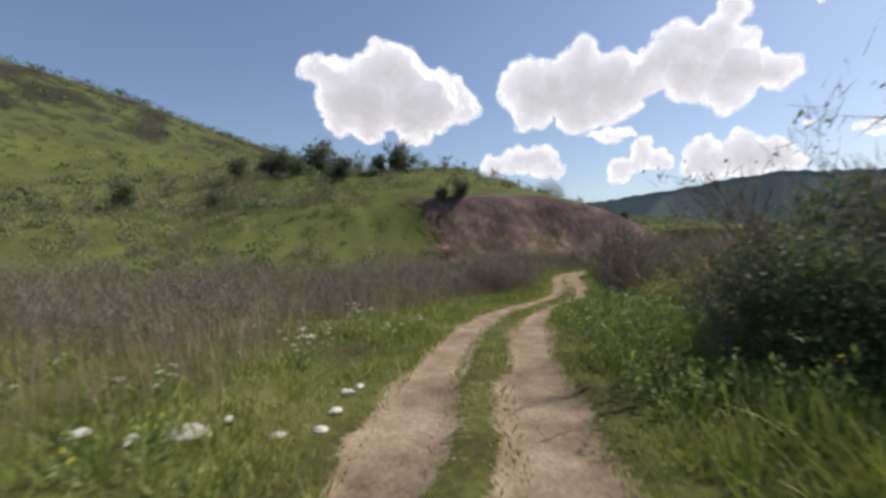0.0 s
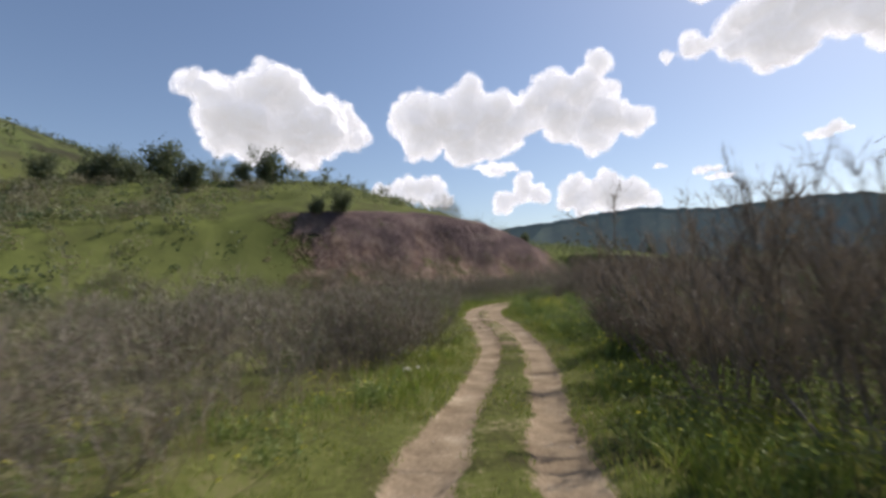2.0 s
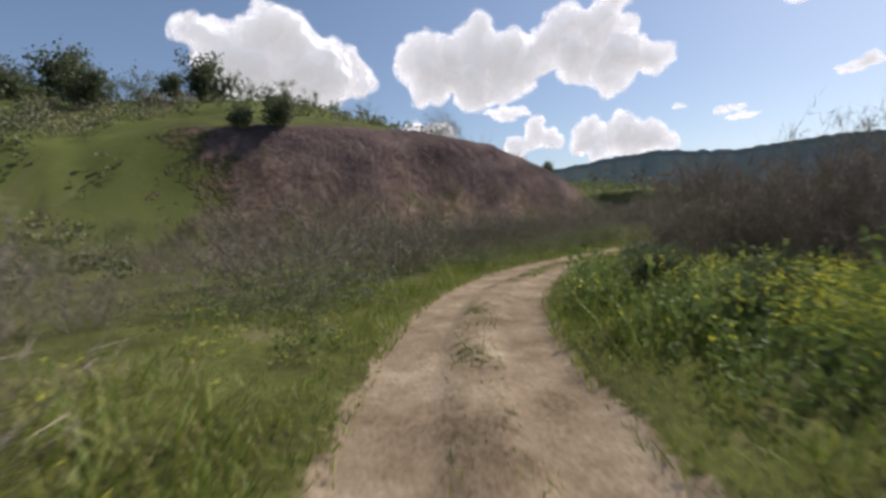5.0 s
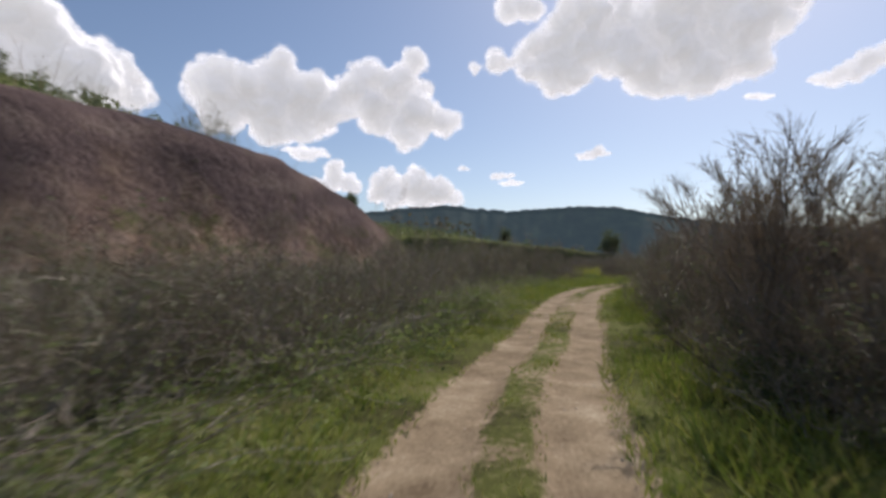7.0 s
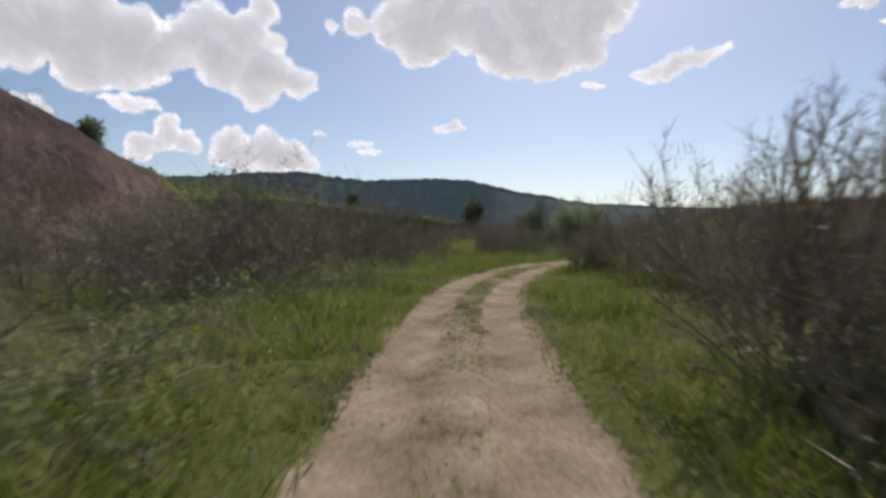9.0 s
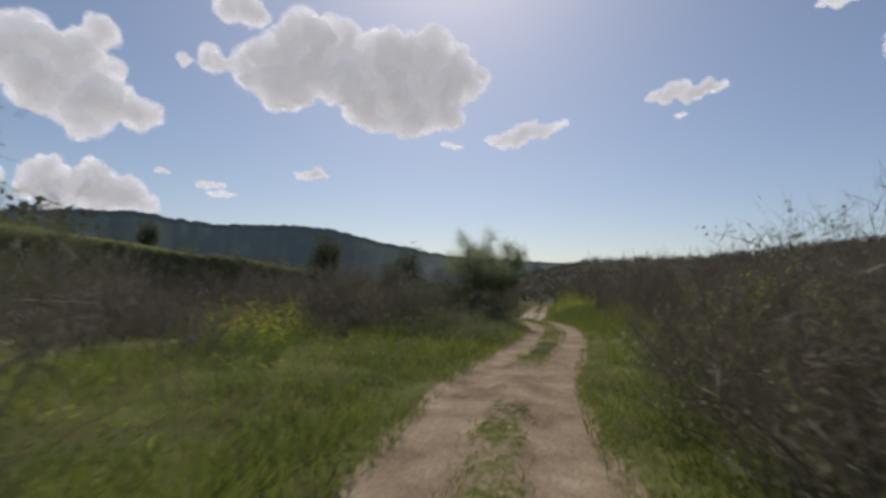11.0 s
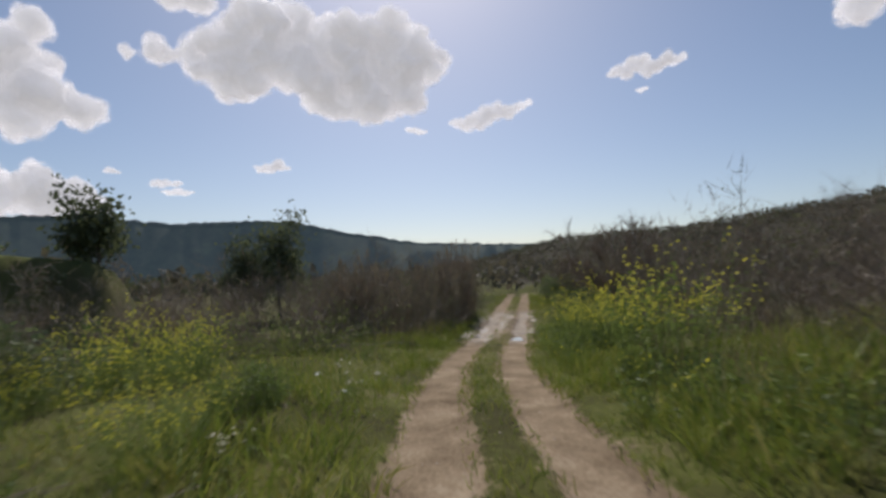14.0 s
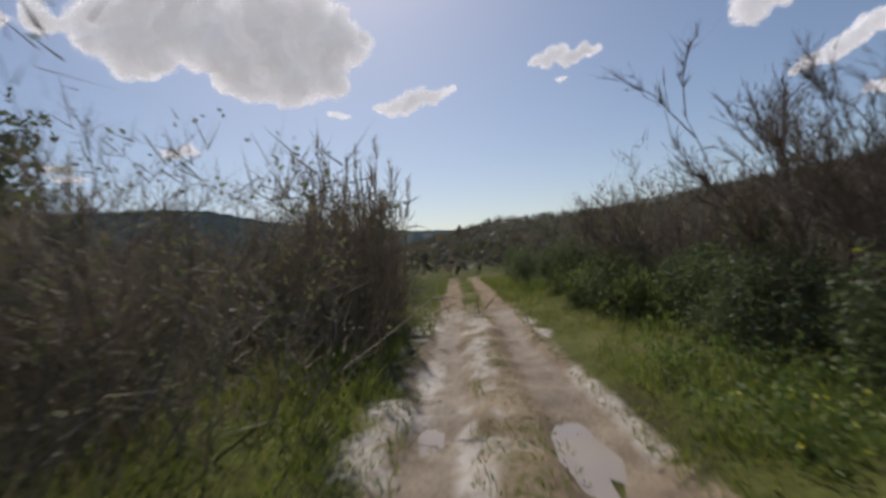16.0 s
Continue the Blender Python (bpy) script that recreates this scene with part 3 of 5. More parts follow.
def slivers(base, way, length, width, rng):
    """Fine twigs, one thin triangle each."""
    n = len(base)
    side = unit(np.cross(way, rng.normal(size=(n, 3)))) * np.broadcast_to(width, n)[:, None] / 2
    tip = base + way * np.broadcast_to(length, n)[:, None]
    V = np.stack([base - side, base + side, tip], 1).reshape(-1, 3)
    return V, [tuple(f) for f in (np.arange(n)[:, None] * 3 + np.arange(3)).tolist()]


def leaf_quads(at, size, rng, up=0.3, long=1.6):
    """Pointed leaves, folded along the middle."""
    n = len(at)
    a = unit(rng.normal(size=(n, 3)) + np.array([0, 0, up]))
    b = unit(np.cross(a, rng.normal(size=(n, 3))))
    c = np.cross(a, b)
    size = np.broadcast_to(size, n)[:, None]
    V = np.stack([at, at + a * size * long * 0.45 + b * size * 0.5 + c * size * 0.12, at + a * size * long, at + a * size * long * 0.45 - b * size * 0.5 + c * size * 0.12], 1).reshape(-1, 3)
    k = np.arange(n)[:, None] * 4
    F = (k + np.array([0, 1, 2])).tolist() + (k + np.array([0, 2, 3])).tolist()
    return V, [tuple(f) for f in F]


def tubes(lines, radii, sides=3):
    """lines: (n, k, 3); radii: (n, k)."""
    n, k = lines.shape[:2]
    tan = unit(np.gradient(lines, axis=1))
    ref = np.where(np.abs(tan[..., 2:]) > 0.9, np.array([1.0, 0, 0]), np.array([0, 0, 1.0]))
    u = unit(np.cross(tan, ref))
    v = np.cross(tan, u)
    ang = np.arange(sides) * 2 * np.pi / sides
    ring = lines[:, :, None] + radii[:, :, None, None] * (u[:, :, None] * np.cos(ang)[:, None] + v[:, :, None] * np.sin(ang)[:, None])
    V = ring.reshape(-1, 3)
    F = []
    base = np.arange(n)[:, None, None] * k * sides + np.arange(k - 1)[None, :, None] * sides
    j = np.arange(sides)[None, None]
    a, b = base + j, base + (j + 1) % sides
    F = np.stack([a, b, b + sides, a + sides], -1).reshape(-1, 4)
    return V, [tuple(f) for f in F.tolist()]


def grow(rng, starts, ways, lengths, k=5, bend=0.35, lift=0.15):
    """Curved branch lines from starts."""
    n = len(starts)
    pts = [starts]
    w = unit(ways)
    for i in range(1, k):
        w = unit(w + rng.normal(size=(n, 3)) * bend + np.array([0, 0, lift]))
        pts.append(pts[-1] + w * (lengths / (k - 1))[:, None])
    return np.stack(pts, 1)


def along(rng, lines, count, lo=0.25, hi=1.0):
    """count random places on the lines, and the line's way there."""
    n, k = lines.shape[:2]
    i = rng.randint(0, n, count)
    t = rng.uniform(lo, hi, count) * (k - 1) * 0.999
    j = t.astype(int)
    f = (t - j)[:, None]
    return lines[i, j] * (1 - f) + lines[i, j + 1] * f, unit(lines[i, j + 1] - lines[i, j]), i


def join(*parts):
    V, F, n = [], [], 0
    for v, f in parts:
        V.append(v)
        F += [tuple(a + n for a in q) for q in f]
        n += len(v)
    return np.concatenate(V), F


def thing(name, label, category, group=""):
    return tagged(new(name), label, category, group)


def stuff_part(name, vf, mat, parent, label=""):
    """A part of many fine pieces that nobody could count."""
    ob = mesh_object(name, vf[0], vf[1], mat, parent, label=label)
    ob["kind"] = "stuff"
    return ob


def bare_shrub(seed, tall, wide, twigs=1000, stems=11, label="leafless brown-grey thorny shrub beside the track", name="bare_shrub", leaves=0):
    rng = np.random.RandomState(seed)
    ob = thing(name, label, "shrub")
    a, r = rng.uniform(0, 2 * np.pi, stems), np.sqrt(rng.rand(stems)) * wide * 0.35
    st = np.stack([np.cos(a) * r, np.sin(a) * r, -0.1 + 0 * a], 1)
    way = np.stack([np.cos(a) * rng.uniform(0.1, 0.9, stems), np.sin(a) * rng.uniform(0.1, 0.9, stems), np.ones(stems)], 1)
    main = grow(rng, st, way, tall * rng.uniform(0.6, 1.0, stems), 6, 0.22, 0.08)
    mr = np.linspace(0.011, 0.0035, 6)[None] * rng.uniform(0.6, 1.3, stems)[:, None] * (tall / 2.2)
    p, w, _ = along(rng, main, stems * 8, 0.05, 0.95)
    second = grow(rng, p, w + rng.normal(size=p.shape) * 0.8, tall * rng.uniform(0.14, 0.30, len(p)), 4, 0.3, 0.1)
    stuff_part("branchwork", join(tubes(main, mr), slivers(second[:, 0], unit(second[:, 2] - second[:, 0]), np.linalg.norm(second[:, 3] - second[:, 0], axis=1), 0.012, rng)), BARK, ob)
    p1, w1, _ = along(rng, second, int(twigs * 0.85), 0.05, 1.0)
    p2, w2, _ = along(rng, main, twigs - len(p1), 0.05, 1.0)
    p, w = np.concatenate([p1, p2]), np.concatenate([w1, w2])
    p = p + rng.normal(size=p.shape) * 0.07
    p[:, 2] = np.maximum(p[:, 2], 0.02)
    w = unit(w * 0.6 + rng.normal(size=p.shape) * 0.6 + np.array([0, 0, 0.35]))
    stuff_part("twig_mass", slivers(p, w, rng.uniform(0.12, 0.38, len(p)) * (tall / 2.2) ** 0.5, rng.uniform(0.007, 0.016, len(p)), rng), TWIG, ob)
    if leaves:
        p, w, _ = along(rng, second, leaves, 0.1, 1.0)
        stuff_part("foliage", leaf_quads(p + rng.normal(size=p.shape) * 0.08, rng.uniform(0.02, 0.045, leaves), rng), LEAF_OLIVE, ob)
    return ob


def thicket(seed, tall, wide, leaves=0, label="dense brown-grey leafless scrub on the valley floor", name="thicket_shrub"):
    """A cheaper shrub for the dense belts behind."""
    rng = np.random.RandomState(seed)
    ob = thing(name, label, "shrub")
    n = 1000
    a, r = rng.uniform(0, 2 * np.pi, n), np.sqrt(rng.rand(n)) * wide * 0.5
    lump = 1 + 0.25 * np.sin(a * 3 + seed) + 0.15 * np.sin(a * 5 + 2 * seed)
    top = tall * (1 - 0.6 * (r / (wide * 0.5)) ** 2) * lump * rng.uniform(0.7, 1.05, n)
    h = rng.uniform(-0.02, 0.85, n) * top
    p = np.stack([np.cos(a) * r, np.sin(a) * r, h], 1)
    w = unit(np.stack([np.cos(a) * 0.4, np.sin(a) * 0.4, np.ones(n)], 1) + rng.normal(size=(n, 3)) * 0.5)
    stuff_part("twig_mass", slivers(p, w, rng.uniform(0.3, 0.75, n) * tall / 2.4, rng.uniform(0.009, 0.019, n), rng), TWIG_OLIVE if leaves else TWIG, ob)
    if leaves:
        i = rng.randint(0, n, leaves)
        stuff_part("foliage", leaf_quads(p[i] + w[i] * 0.3, rng.uniform(0.05, 0.10, leaves), rng), LEAF_OLIVE, ob)
    st = grow(rng, np.stack([np.cos(a[:9]) * r[:9] * 0.5, np.sin(a[:9]) * r[:9] * 0.5, 0 * a[:9] - 0.1], 1), np.stack([np.cos(a[:9]) * 0.4, np.sin(a[:9]) * 0.4, 0 * a[:9] + 1], 1), tall * rng.uniform(0.7, 1.0, 9), 5, 0.2, 0.1)
    stuff_part("branchwork", tubes(st, np.linspace(0.022, 0.006, 5)[None] * np.ones((9, 1))), BARK, ob)
    return ob


def bramble(seed, tall, wide, leaves=1150, mat=None, label="sprawling bramble bush with arching canes and dusty leaves", name="bramble_bush", size=0.041):
    rng = np.random.RandomState(seed)
    ob = thing(name, label, "bush")
    n = 20
    a, r = rng.uniform(0, 2 * np.pi, n), np.sqrt(rng.rand(n)) * wide * 0.25
    st = np.stack([np.cos(a) * r, np.sin(a) * r, 0 * a - 0.08], 1)
    b = a + rng.normal(size=n) * 0.6
    way = np.stack([np.cos(b) * 0.55, np.sin(b) * 0.55, np.ones(n)], 1)
    canes = grow(rng, st, way, rng.uniform(0.8, 1.5, n) * (tall + wide) * 0.5, 7, 0.2, -0.22)
    canes[..., 2] = np.maximum(canes[..., 2], 0.03 * rng.rand(n, 7) - 0.05 * (np.arange(7) == 0))
    canes[..., 2] *= tall / max(canes[..., 2].max(), 0.1)
    stuff_part("canework", tubes(canes, np.linspace(0.009, 0.003, 7)[None] * np.ones((n, 1))), BARK, ob)
    p, w, _ = along(rng, canes, leaves, 0.05, 1.0)
    p = p + rng.normal(size=p.shape) * np.array([0.16, 0.16, 0.10])
    p[:, 2] = np.maximum(p[:, 2] * rng.uniform(0.35, 1.02, len(p)), 0.02)
    stuff_part("foliage", leaf_quads(p, rng.uniform(0.6, 1.3, len(p)) * size, rng, 0.5), mat or LEAF_BRAMBLE, ob)
    p, w, _ = along(rng, canes, 260, 0.05, 1.0)
    stuff_part("twig_mass", slivers(p, unit(w + rng.normal(size=p.shape)), rng.uniform(0.15, 0.5, len(p)), rng.uniform(0.007, 0.013, len(p)), rng), TWIG, ob)
    return ob


def leafy_bush(seed, tall, wide, leaves, mat, label, name, size):
    """A mounded bush: several leafy lobes on short branches, with gaps between them."""
    rng = np.random.RandomState(seed)
    ob = thing(name, label, "bush")
    n = 17
    a, r = rng.uniform(0, 2 * np.pi, n), np.sqrt(rng.rand(n)) * wide * 0.36
    top = tall * (1 - 0.55 * (r / (wide * 0.5)) ** 2)
    c = np.stack([np.cos(a) * r, np.sin(a) * r, top * rng.uniform(0.35, 0.82, n)], 1)
    rad = wide * rng.uniform(0.11, 0.20, n)
    i = rng.randint(0, n, leaves)
    p = c[i] + unit(rng.normal(size=(leaves, 3))) * (rad[i] * rng.uniform(0.55, 1.12, leaves))[:, None]
    p[:, 2] = np.maximum(p[:, 2], 0.03 + 0.15 * rng.rand(leaves))
    stuff_part("foliage", leaf_quads(p, rng.uniform(0.6, 1.3, leaves) * size, rng, 0.4, 1.7), mat, ob)
    st = np.stack([np.cos(a) * 0.12 * wide * rng.rand(n), np.sin(a) * 0.12 * wide * rng.rand(n), 0 * a - 0.08], 1)
    stem = np.stack([st + (c - st) * t + rng.normal(size=(n, 3)) * 0.04 * (0 < t < 1) for t in (0, 0.35, 0.7, 1.0)], 1)
    stuff_part("branchwork", tubes(stem, np.linspace(0.016, 0.005, 4)[None] * np.ones((n, 1))), BARK, ob)
    k = rng.randint(0, n, 240)
    q = c[k] + rng.normal(size=(240, 3)) * rad[k, None] * 0.5
    stuff_part("twig_mass", slivers(q, unit(q - c[k] + np.array([0, 0, 0.15])), rad[k] * rng.uniform(0.5, 1.1, 240), 0.009, rng), TWIG, ob)
    return ob


def herb(seed, tall, wide, flowers=0, petal=None, leaves=230, label="clump of fresh green weeds at the verge", name="weed_clump", size=0.038, stalks=26):
    rng = np.random.RandomState(seed)
    ob = thing(name, label, "plant")
    a, r = rng.uniform(0, 2 * np.pi, stalks), np.sqrt(rng.rand(stalks)) * wide * 0.4
    st = np.stack([np.cos(a) * r, np.sin(a) * r, 0 * a - 0.05], 1)
    way = np.stack([np.cos(a) * 0.3, np.sin(a) * 0.3, np.ones(stalks)], 1)
    stem = grow(rng, st, way, tall * rng.uniform(0.55, 1.05, stalks), 5, 0.12, 0.12)
    stuff_part("stalk_mass", ribbons(stem[:, 0], unit(stem[:, -1] - stem[:, 0]), np.linalg.norm(stem[:, -1] - stem[:, 0], axis=1), 0.012, rng, 0.0), LEAF_GREEN, ob)
    p, w, _ = along(rng, stem, leaves, 0.05, 0.85 if flowers else 1.0)
    p = p + rng.normal(size=p.shape) * 0.04
    stuff_part("foliage", leaf_quads(p, rng.uniform(0.6, 1.4, len(p)) * size, rng, 0.4, 1.9), LEAF_GREEN, ob)
    if flowers:
        p, w, _ = along(rng, stem, flowers, 0.7, 1.0)
        p = p + rng.normal(size=p.shape) * np.array([0.05, 0.05, 0.04])
        stuff_part("blossom", leaf_quads(np.repeat(p, 2, 0), 0.030, rng, 0.8, 1.2), petal or YELLOW, ob)
    return ob


def reed(seed, tall, wide):
    rng = np.random.RandomState(seed)
    ob = thing("reed_clump", "stand of tall dry reeds with feathery tops", "reeds")
    n = 46
    a, r = rng.uniform(0, 2 * np.pi, n), np.sqrt(rng.rand(n)) * wide * 0.5
    st = np.stack([np.cos(a) * r, np.sin(a) * r, 0 * a - 0.05], 1)
    stem = grow(rng, st, np.stack([rng.normal(size=n) * 0.1, rng.normal(size=n) * 0.1, np.ones(n)], 1), tall * rng.uniform(0.6, 1.05, n), 5, 0.05, 0.05)
    stuff_part("canework", tubes(stem, np.linspace(0.012, 0.005, 5)[None] * np.ones((n, 1))), DRY, ob)
    p, w, _ = along(rng, stem, 620, 0.05, 0.95)
    stuff_part("foliage", ribbons(p, unit(w * 0.8 + rng.normal(size=p.shape) * 0.5), rng.uniform(0.3, 0.75, len(p)), rng.uniform(0.012, 0.028, len(p)), rng, 0.2), TWIG, ob)
    tips = np.repeat(stem[:12, -1], 26, 0)
    stuff_part("plumage", ribbons(tips + rng.normal(size=tips.shape) * np.array([0.02, 0.02, 0.10]), unit(rng.normal(size=tips.shape) * 0.25 + np.array([0, 0, 1.0])), rng.uniform(0.1, 0.25, len(tips)), 0.012, rng, 0.1), DRY, ob)
    return ob


def tree(seed, tall, wide, leaves, mat, trunks=1, size=0.09, label="", name="tree", trunk_r=0.12, low=0.25, dense=0.25, leaf_long=1.6, twigs=0, fine=5, crown=None):
    """Tapered trunk, limbs, and a crown of leaf clumps with gaps; crown: height of its middle and its two radii."""

    def gather(p):
        if crown is None:
            return p
        c, k = np.array([0, 0, crown[0]]), np.array([crown[1], crown[1], crown[2]])
        q = np.maximum(np.linalg.norm((p - c) / k, axis=-1, keepdims=True), 1)
        return c + (p - c) / q**0.4 * np.where(q > 1, rng.uniform(0.7, 1.15, q.shape), 1) if p.ndim == 2 else c + (p - c) / q**0.35

    rng = np.random.RandomState(seed)
    ob = thing(name, label, "tree")
    a = rng.uniform(0, 2 * np.pi, trunks)
    st = np.stack([np.cos(a) * 0.2 * (trunks > 1), np.sin(a) * 0.2 * (trunks > 1), 0 * a - 0.2], 1)
    trunk = grow(rng, st, np.stack([np.cos(a) * 0.35 * (trunks > 1), np.sin(a) * 0.35 * (trunks > 1), 0 * a + 1], 1), tall * rng.uniform(0.62, 0.85, trunks), 7, 0.13, 0.15)
    tr = np.linspace(1, 0.3, 7)[None] * np.full((trunks, 1), trunk_r)
    nl = 16 if trunks == 1 else 9 * trunks
    p, w, _ = along(rng, trunk, nl, low, 1.0)
    out = rng.normal(size=(nl, 3)) * np.array([1, 1, 0.25])
    limb = grow(rng, p, unit(out) * 0.9 + np.array([0, 0, 0.55]), wide * rng.uniform(0.28, 0.5, nl), 5, 0.22, 0.1)
    lr = np.linspace(0.32, 0.08, 5)[None] * np.full((nl, 1), trunk_r)
    p, w, _ = along(rng, limb, nl * fine, 0.2, 1.0)
    tw = grow(rng, p, w + rng.normal(size=p.shape) * 0.7, wide * rng.uniform(0.08, 0.2, len(p)), 4, 0.25, 0.06)
    tw = gather(tw)
    trr = np.linspace(0.10, 0.03, 4)[None] * np.full((len(p), 1), trunk_r)
    mesh_object("trunk", *tubes(trunk, tr, 7), BARK, ob, True)
    stuff_part("branchwork", join(tubes(limb, lr, 4), tubes(tw, trr, 3)), BARK, ob)
    if leaves:
        p, w, _ = along(rng, tw, leaves, 0.15, 1.0)
        p = gather(p + rng.normal(size=p.shape) * wide * dense * 0.18)
        stuff_part("crown", leaf_quads(p, rng.uniform(0.6, 1.3, len(p)) * size, rng, 0.1, leaf_long), mat, ob)
    if twigs:
        p, w, _ = along(rng, tw, twigs, 0.1, 1.0)
        stuff_part("twig_mass", slivers(p, unit(w * 0.7 + rng.normal(size=p.shape) * 0.4 + np.array([0, 0, 0.6])), rng.uniform(0.08, 0.24, len(p)), rng.uniform(0.006, 0.012, len(p)), rng), TWIG, ob)
    return ob


def broom(seed, tall, wide, label="bare tamarisk tree with fine upswept grey branches", name="tamarisk"):
    """A leafless tree of many thin upswept stems ending in a haze of twigs."""
    rng = np.random.RandomState(seed)
    ob = thing(name, label, "tree")
    n = 9
    a = np.arange(n) * 2.4 + rng.uniform(0, 0.8, n)
    lean = rng.uniform(0.08, 0.5, n)
    st = np.stack([np.cos(a) * 0.18, np.sin(a) * 0.18, 0 * a - 0.2], 1)
    trunk = grow(rng, st, np.stack([np.cos(a) * lean, np.sin(a) * lean, 0 * a + 1], 1), tall * rng.uniform(0.5, 0.8, n), 8, 0.10, 0.05)

    def level(v):
        v = v.copy()
        v[..., 2] = np.where(v[..., 2] > 0.72 * tall, 0.72 * tall + (v[..., 2] - 0.72 * tall) * 0.45, v[..., 2])
        return v
    trunk = level(trunk)
    for k in range(n):
        mesh_object("trunk", *tubes(trunk[k:k + 1], np.linspace(0.020, 0.004, 8)[None] * rng.uniform(0.7, 1.2), 5), BARK, ob, True)
    p, w, _ = along(rng, trunk, 130, 0.2, 1.0)
    limb = grow(rng, p, w + rng.normal(size=p.shape) * np.array([0.38, 0.38, 0.2]) + np.array([0, 0, 0.15]), tall * rng.uniform(0.14, 0.34, len(p)), 5, 0.13, 0.08)
    limb = level(limb)
    stuff_part("branchwork", tubes(limb, np.linspace(0.008, 0.003, 5)[None] * rng.uniform(0.7, 1.3, (len(p), 1))), BARK, ob)
    p, w, _ = along(rng, limb, 2300, 0.25, 1.0)
    w1 = unit(w + rng.normal(size=p.shape) * 0.38 + np.array([0, 0, 0.2]))
    le = rng.uniform(0.14, 0.42, len(p)) * tall / 4
    i = rng.randint(0, len(p), 5200)
    p2 = p[i] + w1[i] * (le[i] * rng.uniform(0.1, 0.95, len(i)))[:, None]
    w2 = unit(w1[i] + rng.normal(size=p2.shape) * 0.5 + np.array([0, 0, 0.15]))
    stuff_part("twig_mass", join(slivers(p, w1, le, 0.0105, rng), slivers(p2, w2, rng.uniform(0.06, 0.2, len(i)), 0.009, rng)), TWIG, ob)
    return ob


used = set()


def band(kinds, s0, s1, l0, l1, count, lo, hi, seed, label="", group=""):
    """Plants strewn along the track between two distances from its middle."""
    rng = np.random.RandomState(seed)
    for i in range(count):
        s, lat = rng.uniform(s0, s1), rng.uniform(l0, l1)
        x, y = on_track(s, lat)
        q = track_of([x], [y])[1][0]
        if abs(q) < min(abs(l0), abs(l1)) - 0.2 or (q < 0) != (lat < 0):
            continue
        d, top, wide, bare = hill_of(np.array([x]), np.array([y]))
        if bare[0] > 0.25 and -1 < d[0] < wide[0] + 5:
            continue
        if terrace(np.array([x]), np.array([y]))[0][0] > 0.9:
            continue
        k = kinds[rng.randint(len(kinds))]
        stand_one(k, float(x), float(y), rng.uniform(lo, hi), rng.uniform(0, 6.28), label, group, rng.uniform(0.85, 1.15))


def stand_one(kind, x, y, scale, turn, label, group, flat):
    """Put a plant of that kind on the ground: the first use is the plant itself, later ones are copies."""
    z = float(height([x], [y])[0])
    m = Matrix.Translation((x, y, z)) @ Matrix.Rotation(turn, 4, "Z") @ Matrix.Diagonal((scale, scale, scale * flat, 1))
    if kind not in used:
        used.add(kind)
        ob = kind
        ob.matrix_basis = m
        FIRST[kind] = m
    else:
        ob = copy_thing(kind, Matrix())
        ob.matrix_basis = m
    if label:
        ob["label"] = label
    if group:
        ob["group"] = group
    return ob


FIRST = {}

SHRUB = [bare_shrub(11, 3.0, 2.8, leaves=420), bare_shrub(12, 2.6, 3.0, leaves=800), bare_shrub(13, 3.2, 2.6, leaves=500, label="tangled brown thorn bush beside the track", name="thorn_bush"), bare_shrub(14, 2.2, 2.8, leaves=700, label="low tangled brown thorn bush beside the track", name="thorn_bush")]
THICK = [thicket(21, 3.0, 4.2), thicket(22, 2.6, 4.6), thicket(23, 3.4, 3.8)]
OLIVE = [thicket(26, 3.4, 4.4, 600, "olive-brown scrub tree coming into leaf", "scrub_tree"), thicket(27, 4.0, 4.0, 650, "olive-brown scrub tree coming into leaf", "scrub_tree")]
THORN = [bare_shrub(15, 2.8, 3.2, 1150, 11, "tangled grey-brown thorn thicket behind the verge", "thorn_thicket"), bare_shrub(16, 3.3, 3.0, 1150, 11, "tangled grey-brown thorn thicket behind the verge", "thorn_thicket")]
BRAMBLE = [bramble(31, 1.5, 2.6), bramble(32, 1.3, 2.8), bramble(33, 1.7, 2.3)]
GREENBUSH = [leafy_bush(36, 1.6, 2.4, 1900, LEAF_DARK, "dark green leafy bush beside the track", "green_bush", 0.055), leafy_bush(37, 1.9, 2.2, 1900, LEAF_DARK, "dark green leafy bush beside the track", "green_bush", 0.055)]
HERB = [herb(41, 0.55, 1.2), herb(42, 0.7, 1.1), herb(43, 0.45, 1.3, 16)]
MUSTARD = [herb(46, 1.7, 1.7, 300, YELLOW, 1000, "tall flowering wild mustard with yellow blossom", "mustard_plant", 0.034, 60), herb(47, 1.4, 1.6, 250, YELLOW, 900, "tall flowering wild mustard with yellow blossom", "mustard_plant", 0.034, 50)]
LUSH = leafy_bush(39, 1.4, 2.2, 2100, LEAF_GREEN, "fresh green leafy bush glowing in the sun", "fresh_bush", 0.05)
REED = [reed(51, 3.0, 1.6), reed(52, 2.6, 1.8)]
TAMARISK = [broom(61, 4.0, 4.0), broom(62, 3.5, 3.8)]

